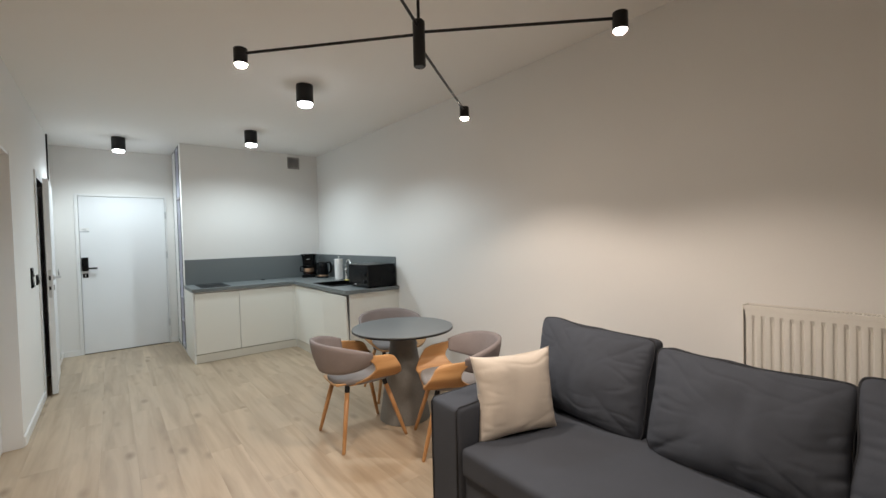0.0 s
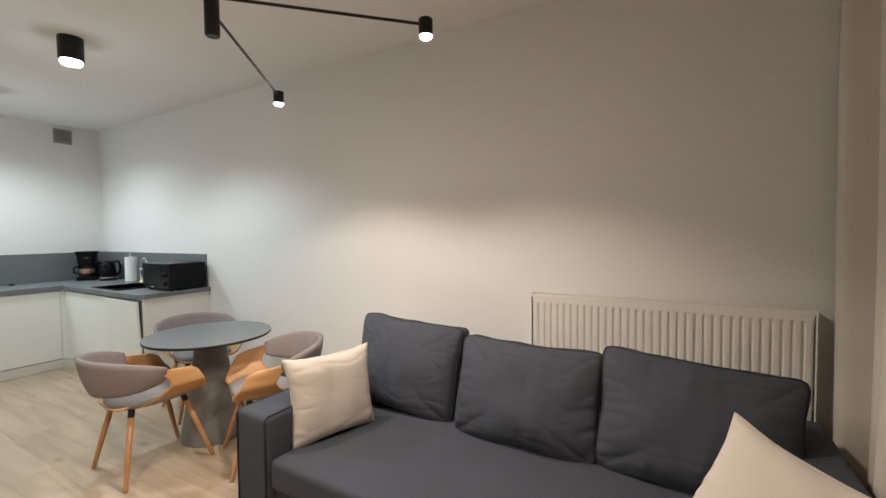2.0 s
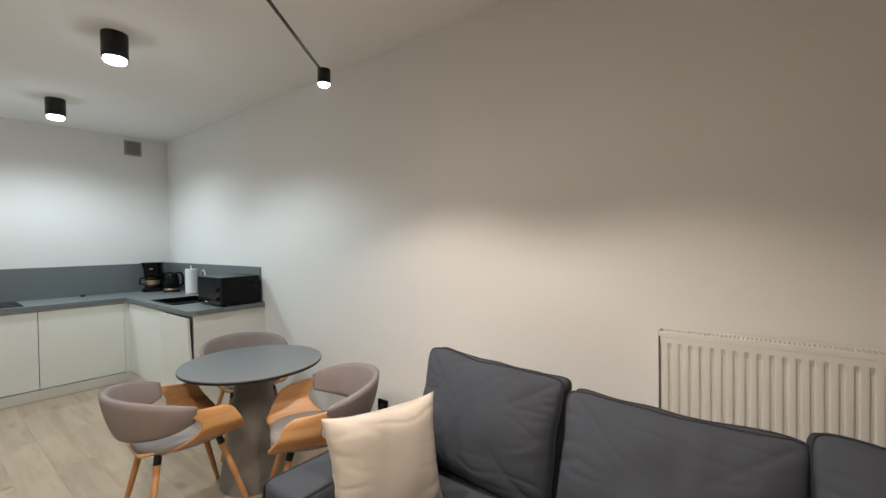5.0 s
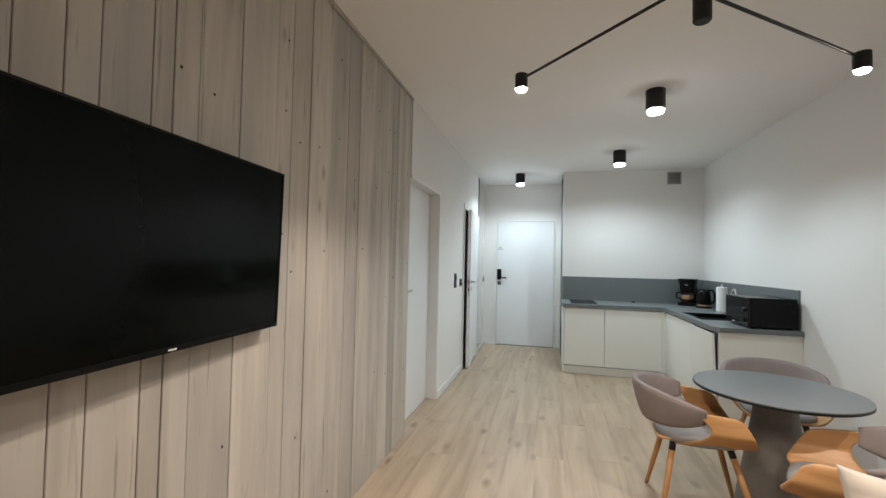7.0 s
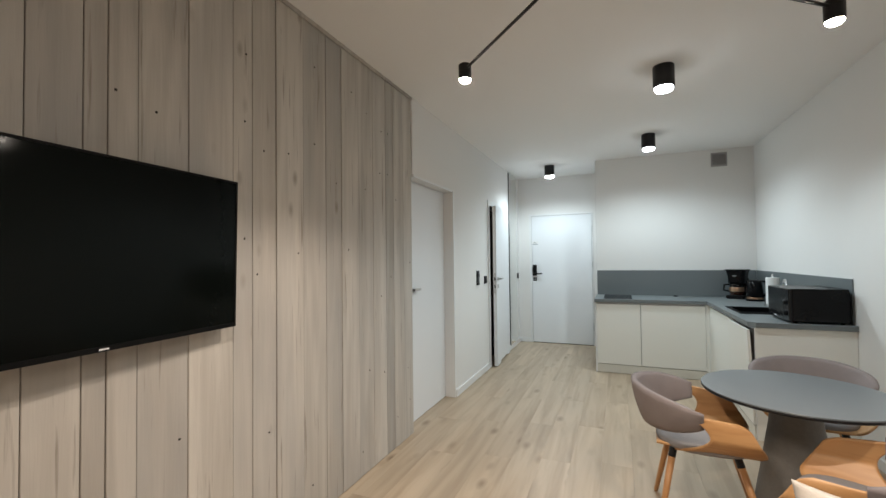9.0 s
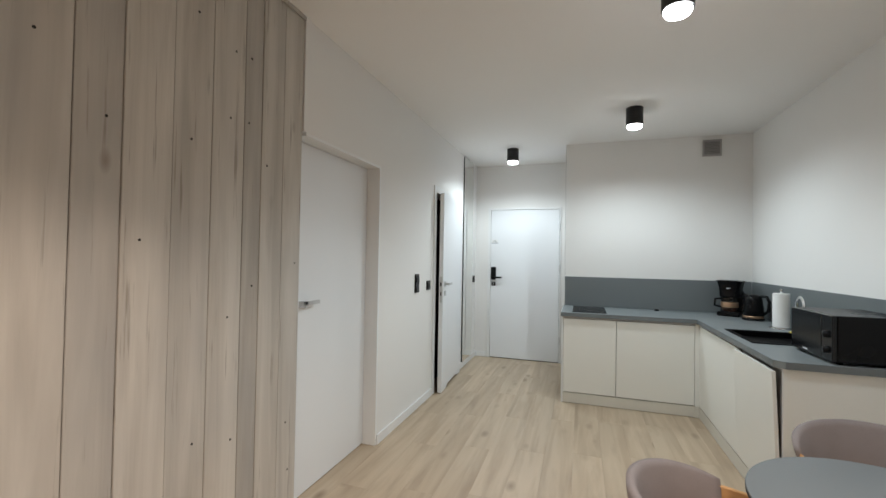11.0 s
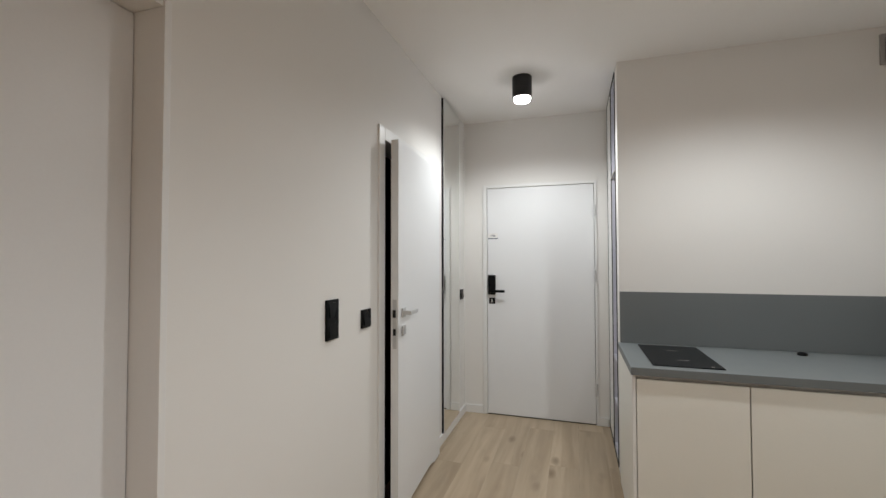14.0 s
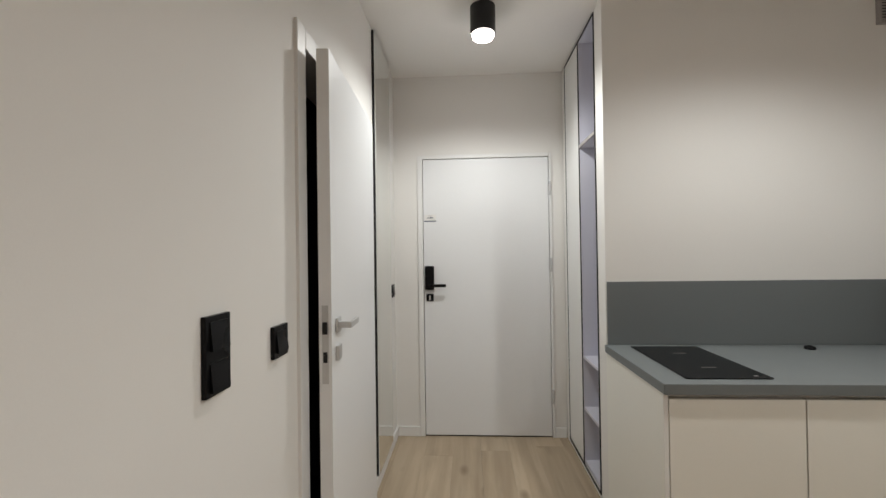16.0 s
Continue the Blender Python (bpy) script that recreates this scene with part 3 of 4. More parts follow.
tagged(put("corner_plinth", prism([(2.3985, 5.4935), (2.4335, 5.4935), (2.4335, 5.4555), (2.452, 5.4555), (2.452, 5.5125), (2.3985, 5.5125)], 2, 0.0, 0.098), M_PLINTH), "pale plinth corner under the kitchen cabinets", "plinth")

HOB = thing("hob", pose(1.35, 5.53, ZC), "narrow black glass hob set in the worktop", "hob")
part("glass", box(0, 0, 0.0005, 0.315, 0.53, 0.006, 0.002), M_GLOSS, HOB)
for y in (0.14, 0.38):
    part("zone_mark", box(0.13, y, 0.0061, 0.19, y + 0.004, 0.0064), M_VENT, HOB)
part("control_mark", box(0.26, 0.02, 0.0061, 0.275, 0.03, 0.0064), M_VENT, HOB)

SINK = thing("sink", pose(0, 0, ZC), "black composite sink set in the grey worktop", "sink")
rim = bmesh.new()
for q in ((2.475, 4.40, 2.505, 4.96), (2.895, 4.40, 2.935, 4.96), (2.505, 4.40, 2.895, 4.43), (2.505, 4.93, 2.895, 4.96)):
    box(q[0], q[1], 0.0005, q[2], q[3], 0.006, 0.0015, 2, rim)
part("rim", rim, M_SINK, SINK)
bowl = bmesh.new()
for q in ((2.495, 4.425, 2.506, 4.935), (2.894, 4.425, 2.905, 4.935), (2.506, 4.425, 2.894, 4.436), (2.506, 4.924, 2.894, 4.935)):
    box(q[0], q[1], -0.035, q[2], q[3], 0.0, 0.0, 2, bowl)
box(2.495, 4.425, -0.037, 2.905, 4.935, -0.0355, 0, 2, bowl)
part("bowl", bowl, M_SINK, SINK)
FAU = thing("tap", pose(2.975, 5.062, ZC, 0, 0, 80), "chrome kitchen tap with a high curved spout", "tap")
part("base", lathe([(0.027, 0.0), (0.027, 0.006), (0.022, 0.010), (0.022, 0.115), (0.024, 0.120), (0.024, 0.150), (0.014, 0.160)], 24), M_CHROME, FAU, smooth=True)
arc = [(0, 0, 0.15), (0, 0, 0.19)] + [(-0.10 + 0.10 * math.cos(a), 0, 0.19 + 0.075 * math.sin(a)) for a in [math.pi * i / 14 for i in range(1, 15)]] + [(-0.20, 0, 0.165)]
part("spout", tube(arc, 0.011, 14), M_CHROME, FAU, smooth=True)
part("aerator", tube([(-0.20, 0, 0.166), (-0.20, 0, 0.145)], 0.0135, 16), M_CHROME, FAU, smooth=True)
part("lever", tube([(0, -0.02, 0.135), (0.0, -0.035, 0.150), (0.0, -0.045, 0.185)], [0.009, 0.007, 0.005], 10), M_CHROME, FAU, smooth=True)
CLOTH = tagged(put("dish_cloth", sheet(lambda u, v: (2.875 + 0.11 * u, 4.835 + 0.10 * v, ZC + 0.012 + 0.004 * math.sin(9 * u) * math.cos(7 * v)), 8, 8, 0.006), M_YELLOW, smooth=True), "small folded yellow cloth at the sink's edge", "cloth")

# paper towel
TOW = thing("paper_towel", pose(2.925, 5.19, ZC), "white paper towel roll on a chrome stand", "paper towel")
part("stand", lathe([(0.075, 0), (0.075, 0.006), (0.008, 0.010), (0.008, 0.290), (0.013, 0.300), (0.004, 0.312)], 28), M_CHROME, TOW, smooth=True)
part("roll", lathe([(0.018, 0.012), (0.054, 0.012), (0.056, 0.02), (0.056, 0.270), (0.054, 0.276), (0.018, 0.276)], 36), M_PAPER, TOW)

# coffee maker
COF = thing("coffee_maker", pose(2.80, 5.935, ZC, 0, 0, -28), "black drip coffee maker with a glass jug", "coffee maker")
cm = box(-0.092, -0.115, 0.0, 0.092, 0.11, 0.042, 0.016, 3)
box(-0.090, 0.015, 0.036, 0.090, 0.11, 0.24, 0.020, 3, cm)
part("body", cm, M_PLASTIC, COF)
head = bmesh.new()
rings = []
for z, k in ((0.178, 0.80), (0.19, 0.86), (0.25, 0.90), (0.30, 0.97), (0.322, 1.04), (0.331, 1.06)):       # flares towards its rim
    ring = []
    for i in range(32):
        a = 2 * math.pi * i / 32
        c, sn = math.cos(a), math.sin(a)
        ring.append(head.verts.new((0.098 * k * math.copysign(abs(c) ** 0.45, c), 0.002 + 0.106 * k * math.copysign(abs(sn) ** 0.45, sn), z)))
    rings.append(ring)
for lo, hi in zip(rings, rings[1:]):
    for i in range(32):
        head.faces.new((lo[i], lo[(i + 1) % 32], hi[(i + 1) % 32], hi[i]))
head.faces.new(rings[0])
head.faces.new(rings[-1])
part("brew_head", head, M_PLASTIC, COF, smooth=False)
part("lid", box(-0.102, -0.105, 0.331, 0.102, 0.105, 0.338, 0.003), M_PLASTIC, COF)
part("name_strip", box(-0.018, -0.1025, 0.262, 0.018, -0.098, 0.266), M_LOGO, COF)
jug = part("jug", lathe([(0.055, 0.045), (0.068, 0.07), (0.070, 0.12), (0.058, 0.16), (0.052, 0.175)], 28, None, (0, -0.045, 0), closed=False), M_GLASS, COF, smooth=True)
part("band", lathe([(0.0715, 0.085), (0.0725, 0.09), (0.0725, 0.13), (0.0705, 0.134)], 28, None, (0, -0.045, 0), closed=False), M_COPPER, jug, "brownish shiny band round the jug", smooth=True)
part("coffee", lathe([(0.05, 0.048), (0.062, 0.07), (0.063, 0.08)], 24, None, (0, -0.045, 0)), M_COFFEE, jug)
part("handle", tube([(-0.055, -0.075, 0.165), (-0.105, -0.105, 0.16), (-0.110, -0.108, 0.10), (-0.065, -0.08, 0.085)], 0.010, 10), M_PLASTIC, jug, smooth=True)
part("warming_plate", lathe([(0.062, 0.040), (0.062, 0.044)], 24, None, (0, -0.045, 0)), M_BLACK, COF)

# kettle
KET = thing("kettle", pose(2.895, 5.665, ZC, 0, 0, -35), "black electric kettle with copper-coloured band", "kettle")
part("base", lathe([(0.082, 0), (0.084, 0.012), (0.078, 0.02)], 32), M_PLASTIC, KET, smooth=True)
part("band", lathe([(0.079, 0.021), (0.079, 0.042)], 32), M_COPPER, KET, smooth=True)
part("body", lathe([(0.080, 0.043), (0.078, 0.10), (0.068, 0.18), (0.058, 0.215), (0.030, 0.228), (0.008, 0.232)], 32), M_PLASTIC, KET, smooth=True)
part("handle", tube([(0.055, 0, 0.215), (0.10, 0, 0.215), (0.118, 0, 0.17), (0.112, 0, 0.09), (0.080, 0, 0.06)], 0.013, 10), M_PLASTIC, KET, smooth=True)
part("water_gauge", box(-0.004, -0.0765, 0.08, 0.004, -0.071, 0.16), M_GLOSS, KET)
part("spout", prism([(-0.055, 0.17), (-0.085, 0.215), (-0.055, 0.215)], 1, -0.018, 0.018), M_PLASTIC, KET)

# microwave
MIC = thing("microwave", pose(2.655, 3.892, ZC), "black microwave oven standing on the worktop", "microwave")
part("body", box(0.022, 0, 0.012, 0.348, 0.445, 0.252, 0.006), M_PLASTIC, MIC)
part("door", box(0.0, 0.105, 0.014, 0.021, 0.443, 0.250, 0.004), M_GLOSS, MIC)
part("control_panel", box(0.0, 0.002, 0.014, 0.021, 0.103, 0.250, 0.004), M_GLOSS, MIC)
for z in (0.07, 0.15):
    part("knob", lathe([(0.020, 0), (0.018, 0.016), (0.0, 0.017)], 20, closed=False), M_PLASTIC, MIC, at=pose(0, 0.052, z, 0, -90, 0), smooth=True)
part("brand_bar", box(-0.001, 0.25, 0.028, 0.0, 0.30, 0.036), M_LOGO, MIC)
for x, y in ((0.05, 0.04), (0.32, 0.04), (0.05, 0.40), (0.32, 0.40)):
    part("foot", lathe([(0.014, 0), (0.014, 0.012)], 12, None, (x, y, 0)), M_PLASTIC, MIC)
part("power_cord", tube([(0.345, 0.12, 0.10), (0.362, 0.10, 0.16), (0.366, 0.05, 0.225), (0.362, 0.03, 0.14), (0.355, 0.04, 0.02)], 0.005, 8), M_PLASTIC, MIC, smooth=True)
part("rear_vent", box(0.3485, 0.03, 0.05, 0.358, 0.25, 0.20, 0.004), M_PLASTIC, MIC)
tagged(put("sink_plug", lathe([(0.022, 0), (0.024, 0.006), (0.020, 0.014), (0.006, 0.018)], 16, None, (2.17, 6.02, ZC)), M_PLASTIC, smooth=True), "small round black plug lying on the worktop", "plug")

# ---------------------------------------------------------------- ceiling lamps
for x, y in DOWNLIGHTS:
    ob = thing("ceiling_spotlight", pose(x, y, H), "short black cylindrical surface ceiling spotlight, lit", "ceiling lamp", "black ceiling spotlights")
    part("housing", lathe([(0.066, 0.0), (0.068, -0.003), (0.068, -0.145), (0.066, -0.149), (0.060, -0.149), (0.060, -0.13)], 40), M_BLACK, ob, smooth=False)
    part("diffuser", lathe([(0.0585, -0.1495), (0.0585, -0.160), (0.052, -0.172), (0.0, -0.178)], 32, closed=False), M_COOLGLOW, ob, "glowing frosted diffuser", smooth=True)

CH = thing("chandelier", pose(HUB[0], HUB[1], 0), "black four-armed ceiling lamp with small lit cylinder heads", "chandelier")
part("hub", lathe([(0.020, 2.045), (0.0235, 2.049), (0.0235, 2.215), (0.018, 2.222)], 28), M_BLACK, CH)
part("rod", tube([(0, 0, 2.221), (0, 0, H - 0.02)], 0.006, 10), M_BLACK, CH)
part("ceiling_rose", lathe([(0.055, H - 0.026), (0.058, H - 0.022), (0.058, H - 0.001)], 32), M_BLACK, CH)
for x, y, dz in TIPS:
    dx, dy = x - HUB[0], y - HUB[1]
    n = math.hypot(dx, dy)
    ux, uy = dx / n, dy / n
    part("arm", tube([(ux * 0.02, uy * 0.02, 2.168 + 1.3 * dz), (dx - ux * 0.022, dy - uy * 0.022, 2.138 + dz)], 0.0055, 10), M_BLACK, CH)
    hd = part("head", lathe([(0.024, 2.157), (0.026, 2.155), (0.026, 2.095), (0.023, 2.095), (0.023, 2.105)], 28, None, (dx, dy, dz)), M_BLACK, CH)
    part("bulb", lathe([(0.0222, 2.1045), (0.0222, 2.093), (0.016, 2.086), (0.0, 2.084)], 24, None, (dx, dy, dz), closed=False), M_WARMGLOW, hd, "glowing warm bulb", smooth=True)

# ---------------------------------------------------------------- television
TV = thing("television", pose(0.0, 0, 0), "large black flat television, switched off, on the boarded wall", "television")
TVM = pose(0.070, 0.855, 1.405, 0, 1.2, 3.3)
part("casing", box(-0.008, -0.513, -0.294, 0.014, 0.513, 0.294, 0.005, 3), M_TVCASE, TV, at=TVM)
fr = bmesh.new()
for q in ((-0.516, -0.297, -0.507, 0.297), (0.507, -0.297, 0.516, 0.297), (-0.507, -0.297, 0.507, -0.281), (-0.507, 0.289, 0.507, 0.297)):
    box(0.0145, q[0], q[1], 0.020, q[2], q[3], 0.0015, 2, fr)
part("bezel", fr, M_TVCASE, TV, at=TVM)
part("screen", box(0.0145, -0.5065, -0.2805, 0.017, 0.5065, 0.2885), M_SCREEN, TV, at=TVM)
part("brand_bar", box(0.0201, 0.004, -0.292, 0.021, 0.032, -0.287), M_LOGO, TV, at=TVM)
part("rear_housing", box(-0.030, -0.40, -0.25, -0.0085, 0.40, 0.12, 0.008, 3), M_TVCASE, TV, at=TVM)
part("wall_bracket", box(-0.007, 0.66, 1.25, 0.036, 1.06, 1.55), M_BLACK, TV)

# ---------------------------------------------------------------- round table
TAB = thing("round_table", pose(2.300, 2.665, 0), "round grey table on a cement-look cone base", "table")
part("tabletop", lathe([(0.380, 0.7035), (0.3912, 0.7035), (0.3914, 0.7080), (0.3905, 0.709)], 96), M_TOP, TAB)
part("edge_band", lathe([(0.366, 0.684), (0.3885, 0.690), (0.3925, 0.694), (0.3925, 0.7015), (0.3915, 0.7032)], 96), M_BLACK, TAB, "thin black underside edge")
part("base", lathe([(0.190, 0.0), (0.195, 0.004), (0.192, 0.03), (0.108, 0.54), (0.094, 0.680), (0.092, 0.6835)], 64), M_CONC, TAB, "tapered cement-look cone", smooth=False)


# ---------------------------------------------------------------- chairs (facing +x)
def side_panel(sgn):
    """Bent plywood side: u runs from back to front, v from the seat up to the arm."""
    def fn(u, v):
        low, high = 0.408 + 0.016 * u, 0.632 - 0.030 * u
        z = low + (high - low) * v
        front = 0.268 - 0.105 * v - 0.035 * max(0.0, 6 * v - 5) ** 2 - 0.045 * max(0.0, 1 - v / 0.2) ** 2
        rear = -0.125 * (1 - v) ** 3 - 0.085 * v ** 3 + 0.045 * math.sin(math.pi * v)
        x = rear + (front - rear) * u
        lat = 0.135 + 0.128 * min(1.0, v * 2.0) ** 0.6 + 0.012 * v - 0.030 * u * u * v
        return (x, sgn * lat, z)
    return sheet(fn, 18, 20, 0.011)


def back_point(a, v):
    """Backrest surface: angle from straight behind, v upward."""
    r = 0.250 + 0.052 * v
    c = abs(a) / radians(90)
    zlo, zhi = 0.506 + 0.055 * c ** 3, 0.712 - 0.075 * c ** 2.4
    return (-0.005 - r * math.cos(a), r * math.sin(a) * (1 - 0.06 * v * c ** 4), zlo + (zhi - zlo) * v)


CH0 = thing("dining_chair", pose(1.885, 2.640, 0, 0, 0, -3), "beech plywood armchair with mauve-grey upholstered curved back", "chair", "chairs round the table")
part("backrest", sheet(lambda u, v: back_point(radians(-90 + 180 * u), v), 36, 8, lambda u, v: 0.012 + 0.030 * (max(0.0, math.sin(math.pi * (0.04 + 0.92 * v))) ** 0.5) * min(1.0, 8 * min(u, 1 - u) + 0.25)), M_MAUVE, CH0, "mauve-grey padded wraparound back", smooth=True)
for s in (1, -1):
    part("armrest", side_panel(s), M_BEECH, CH0, "bent beech plywood side", smooth=True)
part("seat_shell", sheet(lambda u, v: (-0.20 + 0.435 * u, (-0.175 + 0.35 * v) * (1 - 0.25 * (1 - u) ** 2), 0.412 + 0.012 * (2 * v - 1) ** 2 + 0.01 * u), 8, 8, 0.012), M_BEECH, CH0, smooth=True)


def seat_pad(x0, x1, wy, z, t):
    bm = bmesh.new()
    n, rings = 40, []
    for k, (s, dz) in enumerate(((0.90, 0.0), (0.985, 0.25), (1.0, 0.5), (0.97, 0.78), (0.88, 0.94), (0.6, 1.03), (0.25, 1.06))):
        ring = []
        for i in range(n):
            a = 2 * math.pi * i / n
            c, sn = math.cos(a), math.sin(a)
            e = 0.62
            px = (x0 + x1) / 2 + (x1 - x0) / 2 * s * math.copysign(abs(c) ** e, c)
            py = wy * s * math.copysign(abs(sn) ** e, sn) * (1 - 0.26 * (c < 0) * abs(c))
            ring.append(bm.verts.new((px, py, z + t * dz - 0.012 * (1 - (px - x0) / (x1 - x0)))))
        rings.append(ring)
    for a, b in zip(rings, rings[1:]):
        for i in range(n):
            bm.faces.new((a[i], a[(i + 1) % n], b[(i + 1) % n], b[i]))
    bm.faces.new(rings[0])
    bm.faces.new(rings[-1])
    return bm


part("seat", seat_pad(-0.200, 0.238, 0.200, 0.418, 0.056), M_SEAT, CH0, "light grey padded seat", smooth=True)
for sx in (1, -1):
    for sy in (1, -1):
        top, foot = Vector((0.135 * sx + 0.01, 0.125 * sy, 0.408)), Vector((0.235 * sx + 0.03, 0.225 * sy, 0.0))
        d = foot - top
        lg = part("leg", tube([top + d * 0.10, top + d * 0.6, top + d * 0.97, foot + Vector((0, 0, 0.0))], [0.0165, 0.0145, 0.0115, 0.010], 14), M_LEG, CH0, smooth=True)
        part("collar", tube([top, top + d * 0.105], 0.0172, 14), M_BLACK, lg, "black metal collar")
copy_thing(CH0, pose(2.350, 2.090, 0, 0, 0, 152))
copy_thing(CH0, pose(2.545, 3.225, 0, 0, 0, -104))

# ---------------------------------------------------------------- radiator and curtain
RAD = thing("radiator", pose(2.842, 0, 0), "wide cream-white ribbed panel radiator on the wall", "radiator")
RY1, RY2, RZ1, RZ2 = -0.66, 0.592, 0.43, 1.028
nr = 34
fnt = sheet(lambda u, v: (0.0955 - (0.0 if (v < 0.05 or v > 0.955) else 0.009 * max(0.0, min(1, 0.05 + 1.8 * math.cos(2 * math.pi * nr * u)))), RY1 + 0.012 + (RY2 - RY1 - 0.024) * u, RZ1 + 0.015 + (RZ2 - RZ1 - 0.035) * v), nr * 8, 24, 0.002)
for v in fnt.verts:
    v.co.x = 0.19 - v.co.x
part("front_panel", fnt, M_RAD, RAD, smooth=False)
part("rear_panel", box(0.165, RY1 + 0.02, RZ1 + 0.02, 0.17, RY2 - 0.02, RZ2 - 0.03), M_RAD, RAD)
for y in (RY1, RY2 - 0.006):
    part("side_cover", box(0.092, y, RZ1 + 0.005, 0.176, y + 0.006, RZ2, 0.002), M_RAD, RAD)
part("top_rim", box(0.092, RY1 + 0.0065, RZ2 - 0.022, 0.100, RY2 - 0.0065, RZ2, 0.0015), M_RAD, RAD)
part("top_rim", box(0.168, RY1 + 0.0065, RZ2 - 0.008, 0.176, RY2 - 0.0065, RZ2, 0.0015), M_RAD, RAD)
gr = bmesh.new()
k = int((RY2 - RY1 - 0.02) / 0.0135)
for i in range(k):
    y = RY1 + 0.012 + i * 0.0135
    box(0.1005, y, RZ2 - 0.007, 0.1675, y + 0.0042, RZ2 - 0.003, 0, 1, gr)
part("top_grille", gr, M_RAD, RAD)
# added near-black sheet: shade inside the radiator, put in as colour
part("grille_shadow_tray", box(0.101, RY1 + 0.01, RZ2 - 0.016, 0.166, RY2 - 0.01, RZ2 - 0.014), M_SLOTSHADE, RAD)
for y in (RY1 + 0.15, RY2 - 0.15):
    part("bracket", box(0.1705, y, RZ1 + 0.05, 0.1975, y + 0.03, RZ2 - 0.10), M_RAD, RAD)

CUR = thing("curtain", pose(0, 0, 0), "floor-length beige linen curtain hanging in deep folds", "curtain")


def fold(u, v):
    x = 0.05 + 2.97 * u
    ph = 2 * math.pi * (u * 12.5 + 0.25 * math.sin(u * 31)) + 0.25 * math.sin(3 * v + 9 * u)
    amp = (0.070 + 0.02 * math.sin(u * 47 + 1)) * (0.75 + 0.35 * (1 - v))
    return (x + 0.022 * math.sin(2 * ph) * 0.5, -0.785 + amp * math.cos(ph) + 0.012 * math.sin(11 * u + 4 * v), 0.015 + (H - 0.045) * v)


part("fabric", sheet(fold, 380, 14, 0.003), M_CURTAIN, CUR, smooth=True)
part("rail", box(0.03, -0.80, H - 0.028, W - 0.02, -0.77, H - 0.001, 0.002), M_TRIM, CUR)

# ---------------------------------------------------------------- sofa
SX0, SX1, SYA, SYB = 1.785, 2.86, -0.665, 1.61
SOFA = thing("sofa", pose(0, 0, 0), "long charcoal grey fabric sofa with square arms", "sofa")


def soft_box(x0, y0, z0, x1, y1, z1, r=0.03, crown=0.0, seed=0, wr=0.0):
    bm = bmesh.new()
    bmesh.ops.create_cube(bm, size=1.0)
    for v in bm.verts:
        v.co = Vector((x0 + (v.co.x + 0.5) * (x1 - x0), y0 + (v.co.y + 0.5) * (y1 - y0), z0 + (v.co.z + 0.5) * (z1 - z0)))
    bmesh.ops.bevel(bm, geom=bm.edges[:], offset=r, segments=3, affect="EDGES", profile=0.6)
    bmesh.ops.subdivide_edges(bm, edges=[e for e in bm.edges if e.calc_length() > 0.08], cuts=10, use_grid_fill=True)
    for v in bm.verts:
        u, w = (v.co.x - x0) / (x1 - x0), (v.co.y - y0) / (y1 - y0)
        if v.co.z > (z0 + z1) / 2:
            v.co.z += crown * 16 * u * (1 - u) * w * (1 - w)
        if wr:
            v.co += wr * noise.noise_vector(v.co * 5 + Vector((seed, 0, 0)))
    return bm


part("base", soft_box(SX0 + 0.03, SYA + 0.15, 0.05, SX1 - 0.12, SYB - 0.21, 0.262, 0.02), M_SOFA, SOFA, smooth=True)
part("seat_cushion", soft_box(SX0, SYA + 0.155, 0.264, SX1 - 0.12, SYB - 0.222, 0.400, 0.028, 0.012, 3, 0.004), M_SOFA, SOFA, smooth=True)
part("armrest", soft_box(SX0 - 0.005, SYB - 0.215, 0.04, SX1, SYB, 0.585, 0.028, 0.0, 5, 0.004), M_SOFA, SOFA, smooth=True)
part("armrest", soft_box(SX0 - 0.005, SYA, 0.04, SX1, SYA + 0.148, 0.585, 0.028, 0.0, 8, 0.004), M_SOFA, SOFA, smooth=True)
part("back_frame", soft_box(SX1 - 0.118, SYA + 0.152, 0.05, SX1, SYB - 0.218, 0.62, 0.03, 0.0, 2, 0.003), M_SOFA, SOFA, smooth=True)
for y in (SYB - 0.012, SYB - 0.203):
    part("piping", tube([(SX0 - 0.004, y, 0.06), (SX0 - 0.004, y, 0.565), (SX0 + 0.012, y, 0.582), (SX1 - 0.05, y, 0.583)], 0.0045, 8), M_PIPE, SOFA, smooth=True)
for x in (SX0 + 0.08, SX1 - 0.10):
    for y in (SYA + 0.08, SYB - 0.10):
        part("foot", lathe([(0.022, 0), (0.026, 0.045)], 14, None, (x, y, 0)), M_BLACK, SOFA)


